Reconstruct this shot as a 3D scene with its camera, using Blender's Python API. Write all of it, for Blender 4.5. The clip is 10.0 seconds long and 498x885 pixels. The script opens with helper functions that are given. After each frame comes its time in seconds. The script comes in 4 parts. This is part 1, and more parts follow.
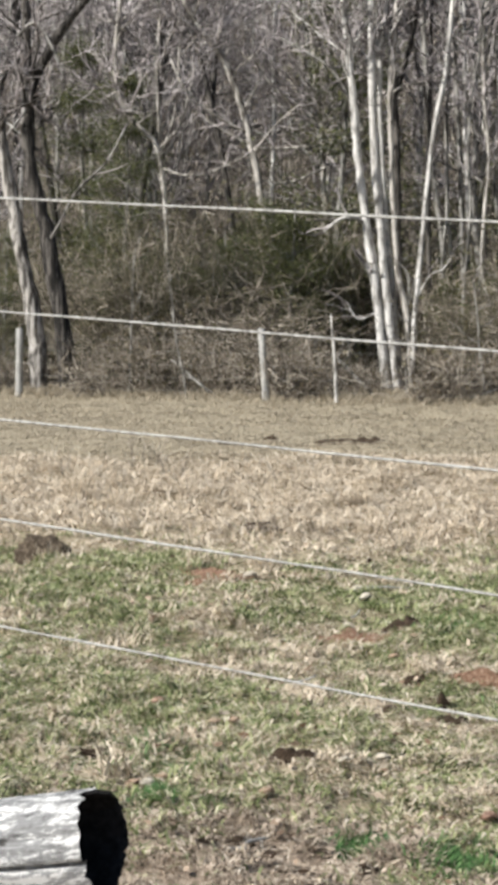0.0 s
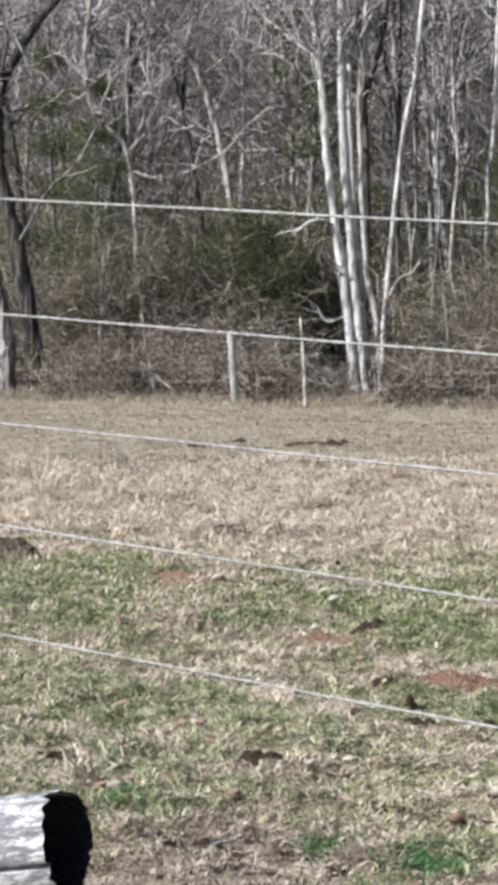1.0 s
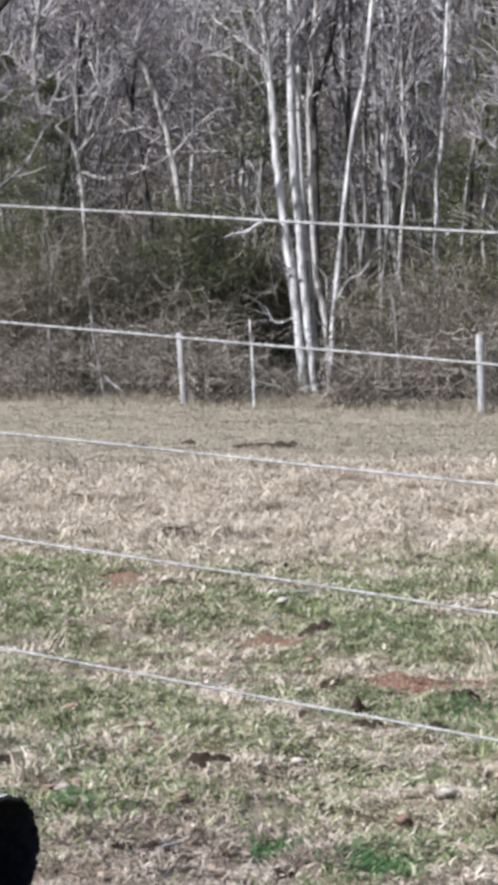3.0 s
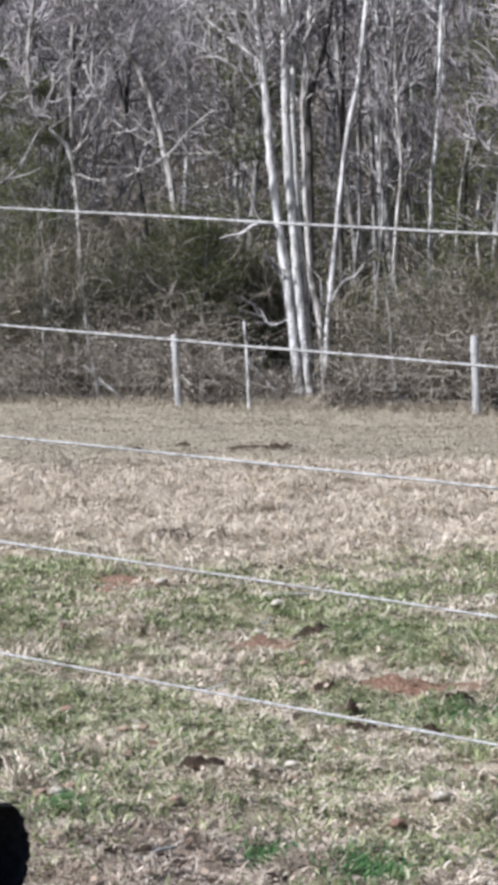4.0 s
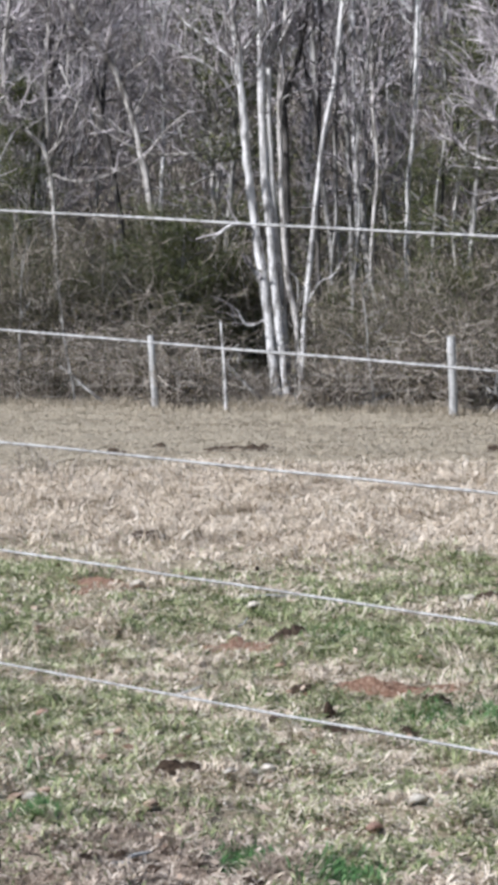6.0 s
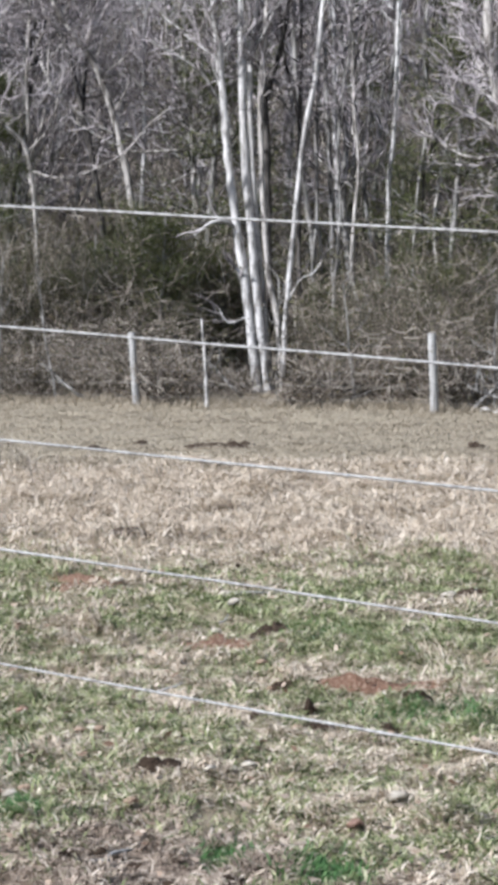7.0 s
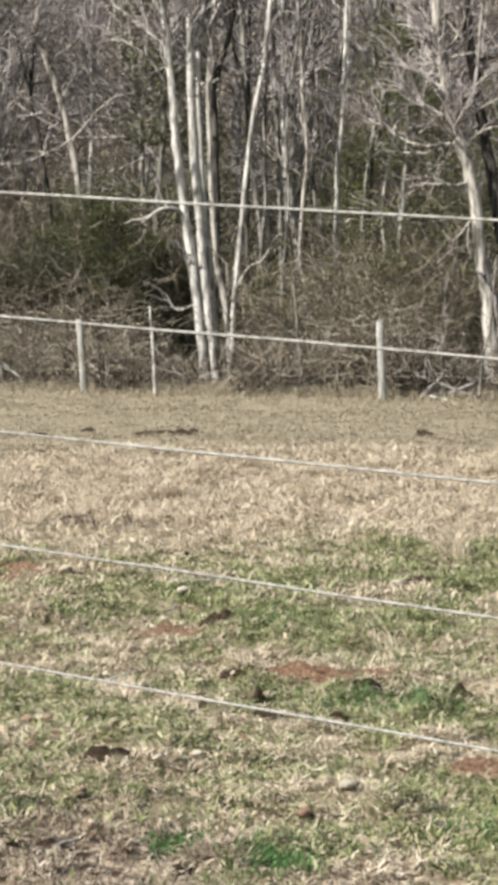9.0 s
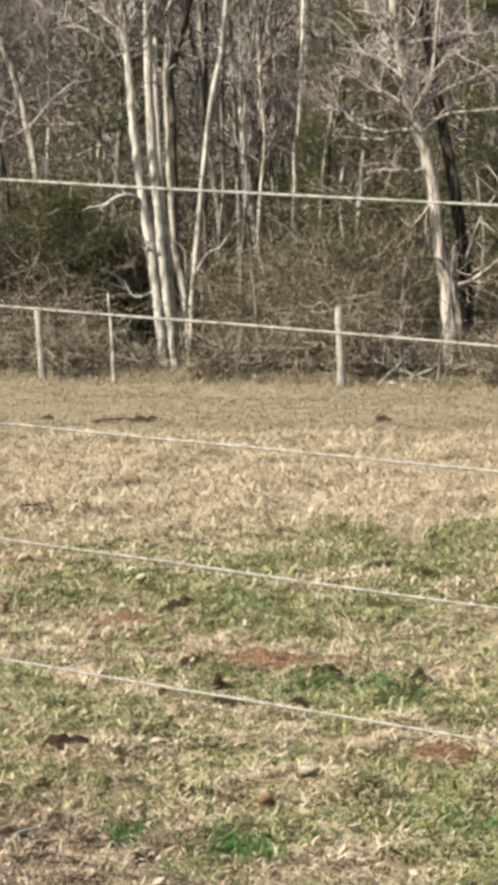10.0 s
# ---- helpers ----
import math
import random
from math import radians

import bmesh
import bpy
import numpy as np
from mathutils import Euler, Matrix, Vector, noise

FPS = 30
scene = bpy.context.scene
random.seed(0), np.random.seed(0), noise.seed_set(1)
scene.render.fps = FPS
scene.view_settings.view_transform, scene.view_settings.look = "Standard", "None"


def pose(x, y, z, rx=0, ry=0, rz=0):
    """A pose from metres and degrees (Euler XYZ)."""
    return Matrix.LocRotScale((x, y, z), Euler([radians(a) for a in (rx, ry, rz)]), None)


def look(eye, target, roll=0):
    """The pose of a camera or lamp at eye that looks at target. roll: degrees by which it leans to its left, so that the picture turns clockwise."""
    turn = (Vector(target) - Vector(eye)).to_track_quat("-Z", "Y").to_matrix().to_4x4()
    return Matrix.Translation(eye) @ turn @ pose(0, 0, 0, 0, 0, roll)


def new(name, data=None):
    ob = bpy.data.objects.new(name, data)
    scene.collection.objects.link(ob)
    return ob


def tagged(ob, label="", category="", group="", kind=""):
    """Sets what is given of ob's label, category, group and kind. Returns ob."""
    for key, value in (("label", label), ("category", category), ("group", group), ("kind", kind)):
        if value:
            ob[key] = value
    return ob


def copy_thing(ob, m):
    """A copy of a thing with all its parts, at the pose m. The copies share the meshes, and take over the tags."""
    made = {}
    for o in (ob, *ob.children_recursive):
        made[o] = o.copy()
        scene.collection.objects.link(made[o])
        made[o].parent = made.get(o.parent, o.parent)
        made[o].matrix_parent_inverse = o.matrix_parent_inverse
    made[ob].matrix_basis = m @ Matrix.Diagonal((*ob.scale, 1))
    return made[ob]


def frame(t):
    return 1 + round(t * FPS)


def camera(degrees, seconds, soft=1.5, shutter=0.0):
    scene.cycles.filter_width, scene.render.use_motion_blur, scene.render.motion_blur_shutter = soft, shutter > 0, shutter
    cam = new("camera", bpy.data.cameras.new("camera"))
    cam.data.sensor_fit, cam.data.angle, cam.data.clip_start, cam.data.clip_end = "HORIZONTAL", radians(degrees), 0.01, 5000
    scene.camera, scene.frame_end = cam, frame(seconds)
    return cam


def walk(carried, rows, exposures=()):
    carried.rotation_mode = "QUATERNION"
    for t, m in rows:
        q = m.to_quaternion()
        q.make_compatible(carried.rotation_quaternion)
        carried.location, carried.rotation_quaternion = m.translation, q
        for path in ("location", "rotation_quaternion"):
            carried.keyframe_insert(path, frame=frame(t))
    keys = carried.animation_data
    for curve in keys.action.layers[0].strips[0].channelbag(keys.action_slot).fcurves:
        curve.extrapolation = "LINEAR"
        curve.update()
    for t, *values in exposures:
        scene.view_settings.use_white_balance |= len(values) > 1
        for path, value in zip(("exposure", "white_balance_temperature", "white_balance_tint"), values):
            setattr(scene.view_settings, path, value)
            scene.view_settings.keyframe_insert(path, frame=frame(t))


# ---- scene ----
cam = camera(14.363, 10.0, soft=5.4)
PATH = [
    (0.0, pose(-0.0165, -0.0408, 1.5931, 86.436, 0.159, 2.767)),
    (0.5, pose(-0.0159, -0.0367, 1.5908, 86.470, 0.087, 2.512)),
    (1.0, pose(-0.0123, -0.0239, 1.5866, 86.520, 0.028, 1.881)),
    (1.5, pose(-0.0113, -0.0256, 1.5869, 86.536, -0.072, 1.295)),
    (2.0, pose(-0.0071, -0.0333, 1.5902, 86.544, -0.076, 0.853)),
    (2.5, pose(-0.0092, -0.0454, 1.5953, 86.534, -0.152, 0.539)),
    (4.0, pose(-0.0015, -0.0198, 1.5956, 86.603, -0.021, 0.269)),
    (4.5, pose(-0.0013, -0.0074, 1.5986, 86.614, -0.036, 0.151)),
    (5.0, pose(-0.0000, -0.0000, 1.6000, 86.623, -0.014, 0.004)),
    (5.5, pose(0.0030, 0.0074, 1.6008, 86.626, 0.033, -0.178)),
    (7.0, pose(0.0067, 0.0376, 1.5934, 86.539, 0.023, -0.944)),
    (7.5, pose(0.0032, 0.0470, 1.5961, 86.463, -0.017, -1.279)),
    (8.0, pose(0.0043, 0.0557, 1.5941, 86.389, -0.051, -1.631)),
    (8.5, pose(0.0033, 0.0655, 1.5926, 86.289, -0.075, -2.026)),
    (9.0, pose(0.0031, 0.0792, 1.5889, 86.182, -0.100, -2.449)),
    (9.5, pose(0.0062, 0.0901, 1.5894, 86.036, 0.014, -2.919)),
    (10.0, pose(0.0092, 0.1011, 1.5837, 85.807, 0.145, -3.640)),]
walk(cam, PATH, exposures=[(0.0, 0.53, 6380, 8), (0.5, 0.53, 6150, 10), (1.5, 0.53, 5850, 12), (2.5, 0.53, 5720, 13), (4.5, 0.53, 5680, 13), (7.0, 0.53, 5720, 12), (7.5, 0.53, 5850, 12), (8.5, 0.53, 6080, 10), (9.2, 0.55, 7000, 6), (10.0, 0.54, 7550, 6)])

# ---- sky and sun: clear winter day, sun to the left behind the viewer ----
SUN_AZ, SUN_EL = radians(58), radians(42)
to_sun = Vector((-math.sin(SUN_AZ) * math.cos(SUN_EL), -math.cos(SUN_AZ) * math.cos(SUN_EL), math.sin(SUN_EL)))
world = bpy.data.worlds.new("winter_sky")
scene.world = world
world.use_nodes = True
sky = world.node_tree.nodes.new("ShaderNodeTexSky")
sky.sky_type, sky.sun_disc = "NISHITA", False
sky.sun_elevation, sky.sun_rotation = SUN_EL, math.atan2(to_sun.x, to_sun.y)
backing = world.node_tree.nodes["Background"]
world.node_tree.links.new(sky.outputs[0], backing.inputs[0])
backing.inputs[1].default_value = 0.06
sun = new("sun", bpy.data.lights.new("sun", "SUN"))
sun.data.energy, sun.data.angle, sun.data.color = 5.15, radians(0.53), (1.0, 0.95, 0.88)
sun.matrix_world = look(to_sun * 80, (0, 0, 0))


# ---- materials ----
def material(name, rough=0.9, metal=0.0, spec=0.3):
    m = bpy.data.materials.new(name)
    m.use_nodes = True
    b = m.node_tree.nodes["Principled BSDF"]
    b.inputs["Roughness"].default_value, b.inputs["Metallic"].default_value = rough, metal
    b.inputs["Specular IOR Level"].default_value = spec
    return m, m.node_tree.nodes, m.node_tree.links, b


def coords(n, l, scale=(1, 1, 1)):
    c, mp = n.new("ShaderNodeTexCoord"), n.new("ShaderNodeMapping")
    mp.inputs["Scale"].default_value = scale
    l.new(c.outputs["Object"], mp.inputs[0])
    return mp.outputs[0]


def noise_at(n, l, vec, scale, detail=4.0, rough=0.6):
    t = n.new("ShaderNodeTexNoise")
    t.inputs["Scale"].default_value, t.inputs["Detail"].default_value, t.inputs["Roughness"].default_value = scale, detail, rough
    l.new(vec, t.inputs["Vector"])
    return t.outputs["Fac"]


def ramp(n, l, fac, stops):
    r = n.new("ShaderNodeValToRGB")
    e = r.color_ramp.elements
    while len(e) < len(stops):
        e.new(0.5)
    for i, (p, c) in enumerate(stops):
        e[i].position, e[i].color = p, (*c, 1) if len(c) == 3 else c
    l.new(fac, r.inputs[0])
    return r.outputs[0]


def mixed(n, l, fac, a, b, how="MIX"):
    m = n.new("ShaderNodeMix")
    m.data_type, m.blend_type = "RGBA", how
    for value, socket in ((fac, m.inputs[0]), (a, m.inputs[6]), (b, m.inputs[7])):
        if isinstance(value, bpy.types.NodeSocket):
            l.new(value, socket)
        else:
            socket.default_value = value if isinstance(value, float) else (*value, 1)
    return m.outputs[2]


def bumped(n, l, b, height, strength=0.4, distance=0.02):
    k = n.new("ShaderNodeBump")
    k.inputs["Strength"].default_value, k.inputs["Distance"].default_value = strength, distance
    l.new(height, k.inputs["Height"])
    l.new(k.outputs[0], b.inputs["Normal"])


def maths(n, l, op, a, b):
    k = n.new("ShaderNodeMath")
    k.operation = op
    for value, socket in ((a, k.inputs[0]), (b, k.inputs[1])):
        if isinstance(value, bpy.types.NodeSocket):
            l.new(value, socket)
        else:
            socket.default_value = value
    return k.outputs[0]


def bark(name, light, mid, dark, scale=6.0, stretch=0.35):
    m, n, l, b = material(name, 0.92)
    v = coords(n, l, (1, 1, stretch))
    a = noise_at(n, l, v, scale, 5, 0.65)
    c = ramp(n, l, a, [(0.42, dark), (0.495, mid), (0.575, light)])
    big = noise_at(n, l, v, scale * 0.16, 3)
    c = mixed(n, l, ramp(n, l, big, [(0.45, (0, 0, 0)), (0.75, (0.6, 0.6, 0.6))]), c, mid)
    l.new(c, b.inputs["Base Color"])
    bumped(n, l, b, noise_at(n, l, v, scale * 4, 5, 0.7), 0.7, 0.03)
    return m


def islands(name, stops, rough=0.85, spec=0.2, through_light=0.0, patch=None):
    """Many small pieces, each with its own shade."""
    m, n, l, b = material(name, rough, 0, spec)
    g = n.new("ShaderNodeNewGeometry")
    c = ramp(n, l, g.outputs["Random Per Island"], stops)
    if patch:
        a = noise_at(n, l, coords(n, l), patch[0], 3)
        c = mixed(n, l, ramp(n, l, a, [(0.42, (0, 0, 0)), (0.6, (0.75, 0.75, 0.75))]), c, patch[1])
    l.new(c, b.inputs["Base Color"])
    if through_light:
        t = n.new("ShaderNodeBsdfTranslucent")
        l.new(c, t.inputs[0])
        s = n.new("ShaderNodeMixShader")
        s.inputs[0].default_value = through_light
        l.new(b.outputs[0], s.inputs[1])
        l.new(t.outputs[0], s.inputs[2])
        l.new(s.outputs[0], n["Material Output"].inputs[0])
    return m


BARK_WHITE = bark("pale_bark", (0.7, 0.68, 0.65), (0.5, 0.485, 0.46), (0.2, 0.188, 0.175), 7.0, 0.3)
BARK_MOTTLED = bark("mottled_bark", (0.6, 0.565, 0.52), (0.36, 0.335, 0.305), (0.1, 0.09, 0.08), 8.0, 0.22)
BARK_GREY = bark("grey_bark", (0.4, 0.385, 0.36), (0.22, 0.21, 0.195), (0.06, 0.056, 0.05), 7.0, 0.3)
BARK_DARK = bark("dark_bark", (0.14, 0.127, 0.115), (0.036, 0.032, 0.029), (0.012, 0.011, 0.01), 13.0, 0.12)
BARK_FLAKY = bark("flaking_bark", (0.5, 0.47, 0.44), (0.2, 0.185, 0.17), (0.03, 0.027, 0.024), 11.0, 0.14)
TWIG = islands("grey_twigs", [(0.0, (0.078, 0.068, 0.067)), (0.45, (0.25, 0.225, 0.225)), (1.0, (0.63, 0.58, 0.575))])
TWIG_PALE = islands("pale_twigs", [(0.0, (0.105, 0.093, 0.094)), (0.45, (0.33, 0.297, 0.3)), (1.0, (0.67, 0.617, 0.617))])
TWIG_BROWN = islands("brown_stems", [(0.0, (0.05, 0.043, 0.035)), (0.45, (0.135, 0.113, 0.09)), (0.72, (0.32, 0.278, 0.232)), (1.0, (0.62, 0.56, 0.475))])
DRY_LEAF = islands("dry_leaves", [(0.0, (0.1, 0.075, 0.04)), (0.45, (0.2, 0.15, 0.075)), (0.8, (0.17, 0.17, 0.065)), (1.0, (0.36, 0.27, 0.15))], 0.8, 0.2, 0.25)
EVERGREEN = islands("cedar_sprays", [(0.0, (0.034, 0.042, 0.016)), (0.6, (0.1, 0.114, 0.044)), (1.0, (0.175, 0.172, 0.08))], 0.8, 0.2, 0.15)
OLIVE_LEAF = islands("honeysuckle_leaves", [(0.0, (0.045, 0.045, 0.022)), (0.6, (0.105, 0.1, 0.05)), (1.0, (0.19, 0.168, 0.095))], 0.8, 0.2, 0.15)
STRAW = islands("straw", [(0.0, (0.2, 0.16, 0.11)), (0.3, (0.53, 0.445, 0.333)), (0.7, (0.71, 0.615, 0.49)), (1.0, (0.84, 0.76, 0.64))], 0.75, 0.3, 0.25)
THATCH = islands("brown_thatch", [(0.0, (0.17, 0.13, 0.1)), (0.5, (0.38, 0.31, 0.245)), (1.0, (0.62, 0.53, 0.43))], 0.85, 0.2, 0.15)
SHORT = islands("grazed_grass", [(0.0, (0.205, 0.176, 0.13)), (0.5, (0.36, 0.312, 0.235)), (1.0, (0.55, 0.485, 0.385))], 0.85, 0.2, 0.42)
GREEN = islands("green_blades", [(0.0, (0.085, 0.11, 0.042)), (0.45, (0.2, 0.238, 0.1)), (0.75, (0.4, 0.425, 0.21)), (1.0, (0.68, 0.655, 0.47))], 0.7, 0.3, 0.3)
LUSH = islands("lush_blades", [(0.0, (0.04, 0.085, 0.027)), (0.6, (0.095, 0.205, 0.065)), (1.0, (0.2, 0.33, 0.13))], 0.65, 0.3, 0.3)
LITTER = islands("fallen_leaves", [(0.0, (0.16, 0.1, 0.065)), (0.5, (0.36, 0.275, 0.205)), (1.0, (0.58, 0.5, 0.41))], 0.8, 0.25, 0.15)


def ground_material():
    m, n, l, b = material("pasture_soil_and_thatch", 0.95, 0, 0.15)
    v = coords(n, l)
    sep = n.new("ShaderNodeSeparateXYZ")
    l.new(v, sep.inputs[0])
    slant = maths(n, l, "DIVIDE", maths(n, l, "ADD", sep.outputs[1], maths(n, l, "MULTIPLY", sep.outputs[0], 0.65)), 60.0)
    wave = noise_at(n, l, v, 0.35, 3)
    depth = maths(n, l, "ADD", sep.outputs[1], maths(n, l, "MULTIPLY", maths(n, l, "SUBTRACT", wave, 0.5), 4.0))
    fine = noise_at(n, l, v, 17, 7, 0.82)
    coarse = noise_at(n, l, v, 2.2, 4, 0.6)
    straw = ramp(n, l, fine, [(0.36, (0.11, 0.083, 0.055)), (0.5, (0.31, 0.255, 0.18)), (0.64, (0.6, 0.52, 0.4))])
    green = ramp(n, l, fine, [(0.36, (0.05, 0.05, 0.024)), (0.5, (0.14, 0.142, 0.07)), (0.64, (0.36, 0.34, 0.21))])
    soil = ramp(n, l, fine, [(0.36, (0.1, 0.075, 0.056)), (0.5, (0.28, 0.22, 0.168)), (0.64, (0.48, 0.395, 0.315))])
    short = ramp(n, l, fine, [(0.36, (0.17, 0.14, 0.1)), (0.5, (0.33, 0.285, 0.205)), (0.64, (0.5, 0.44, 0.33))])
    scaled = maths(n, l, "DIVIDE", depth, 60.0)
    where_green = ramp(n, l, scaled, [(0.1, (0.15,) * 3), (0.125, (0.55,) * 3), (0.2, (0.8,) * 3), (0.235, (0.12,) * 3), (0.36, (0.1,) * 3), (0.45, (0.3,) * 3)])
    c = mixed(n, l, maths(n, l, "MULTIPLY", where_green, ramp(n, l, coarse, [(0.35, (0.2,) * 3), (0.6, (1,) * 3)])), straw, green)
    c = mixed(n, l, ramp(n, l, scaled, [(0.35, (0,) * 3), (0.42, (1,) * 3)]), c, short)
    worn = maths(n, l, "ADD", scaled, maths(n, l, "MULTIPLY", maths(n, l, "MAXIMUM", maths(n, l, "ADD", sep.outputs[0], 0.1), 0.0), 0.022))
    c = mixed(n, l, ramp(n, l, worn, [(0.095, (1,) * 3), (0.112, (0,) * 3)]), c, soil)
    c = mixed(n, l, ramp(n, l, coarse, [(0.62, (0,) * 3), (0.72, (0.6,) * 3)]), c, soil)
    leafy = ramp(n, l, noise_at(n, l, v, 5, 7, 0.8), [(0.35, (0.025, 0.022, 0.018)), (0.5, (0.085, 0.073, 0.062)), (0.68, (0.22, 0.195, 0.17))])
    c = mixed(n, l, ramp(n, l, slant, [(0.66, (0,) * 3), (0.76, (1,) * 3)]), c, leafy)
    l.new(c, b.inputs["Base Color"])
    bumped(n, l, b, noise_at(n, l, v, 40, 6, 0.75), 0.8, 0.03)
    return m


def earth(name, dark, mid, light, scale=30):
    m, n, l, b = material(name, 0.95, 0, 0.15)
    v = coords(n, l)
    l.new(ramp(n, l, noise_at(n, l, v, scale, 6, 0.7), [(0.3, dark), (0.5, mid), (0.68, light)]), b.inputs["Base Color"])
    bumped(n, l, b, noise_at(n, l, v, scale * 1.7, 6, 0.75), 1.0, 0.03)
    return m


GROUND = ground_material()
CLAY = earth("red_clay", (0.1, 0.055, 0.036), (0.34, 0.2, 0.132), (0.58, 0.42, 0.31), 65)
DUNG_AND_SHADE = earth("dark_dung_and_shade", (0.025, 0.018, 0.012), (0.065, 0.045, 0.03), (0.13, 0.095, 0.07))
TURF = earth("turf_clod", (0.04, 0.03, 0.022), (0.11, 0.085, 0.062), (0.25, 0.2, 0.15), 40)
STONE = earth("pale_stone", (0.4, 0.38, 0.34), (0.6, 0.58, 0.54), (0.72, 0.7, 0.66), 12)


def weathered_wood(name, pale, grey, dark, scale, grain):
    m, n, l, b = material(name, 0.9, 0, 0.2)
    v = coords(n, l, grain)
    fibre = noise_at(n, l, v, scale, 8, 0.78)
    patchy = noise_at(n, l, coords(n, l, (0.45, 1, 1)), 70, 7, 0.8)
    both = maths(n, l, "ADD", maths(n, l, "MULTIPLY", fibre, 0.55), maths(n, l, "MULTIPLY", patchy, 0.45))
    c = ramp(n, l, both, [(0.4, dark), (0.46, grey), (0.505, grey), (0.53, pale)])
    l.new(c, b.inputs["Base Color"])
    bumped(n, l, b, fibre, 0.9, 0.012)
    return m


SILVER_WOOD = weathered_wood("silvered_wood", (0.8, 0.795, 0.79), (0.3, 0.3, 0.303), (0.06, 0.058, 0.056), 60, (0.16, 1, 1))
POST_WOOD = weathered_wood("post_wood", (0.47, 0.46, 0.44), (0.32, 0.315, 0.3), (0.12, 0.115, 0.1), 20, (1, 1, 0.15))
# Near-black colour paints in the shade of the log's hollow end.
END_SHADE, _n, _l, _b = material("hollow_end_shade", 1.0, 0, 0.0)
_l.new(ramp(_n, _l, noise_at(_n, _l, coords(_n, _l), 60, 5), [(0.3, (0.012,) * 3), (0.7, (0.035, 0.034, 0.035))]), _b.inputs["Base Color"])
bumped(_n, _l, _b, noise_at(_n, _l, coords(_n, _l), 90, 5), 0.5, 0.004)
WIRE, _n, _l, _b = material("coated_wire", 0.65, 0, 0.3)
_l.new(ramp(_n, _l, noise_at(_n, _l, coords(_n, _l), 55, 3), [(0.35, (0.215, 0.21, 0.197)), (0.6, (0.45, 0.445, 0.425))]), _b.inputs["Base Color"])
STEEL, _n, _l, _b = material("galvanised_wire", 0.55, 0.7, 0.5)
_l.new(ramp(_n, _l, noise_at(_n, _l, coords(_n, _l), 30, 3), [(0.3, (0.2, 0.195, 0.18)), (0.7, (0.4, 0.4, 0.385))]), _b.inputs["Base Color"])


# ---- mesh helpers ----
def mesh_of(name, verts, quads=None, tris=None, smooth=True):
    verts = np.asarray(verts, dtype=np.float32)
    q = np.zeros((0, 4), int) if quads is None or len(quads) == 0 else np.asarray(quads, int)
    t = np.zeros((0, 3), int) if tris is None or len(tris) == 0 else np.asarray(tris, int)
    me = bpy.data.meshes.new(name)
    me.vertices.add(len(verts))
    me.vertices.foreach_set("co", verts.ravel())
    me.loops.add(q.size + t.size)
    me.loops.foreach_set("vertex_index", np.concatenate([q.ravel(), t.ravel()]).astype(np.int32))
    me.polygons.add(len(q) + len(t))
    starts = np.concatenate([np.arange(len(q)) * 4, q.size + np.arange(len(t)) * 3]).astype(np.int32)
    me.polygons.foreach_set("loop_start", starts)
    me.polygons.foreach_set("use_smooth", np.full(len(q) + len(t), smooth))
    me.update(calc_edges=True)
    return me


def part(name, shape, mat, parent=None, label=""):
    """Links a bmesh or a mesh as one object, under a thing or a part if given."""
    if isinstance(shape, bmesh.types.BMesh):
        me = bpy.data.meshes.new(name)
        shape.to_mesh(me)
        shape.free()
    else:
        me = shape
    me.materials.append(mat)
    ob = new(name, me)
    ob.parent = parent
    return tagged(ob, label)


def base(name, place, label, category, group="", kind=""):
    ob = new(name)
    ob.empty_display_size = 0.2
    ob.location = place
    return tagged(ob, label, category, group, kind)


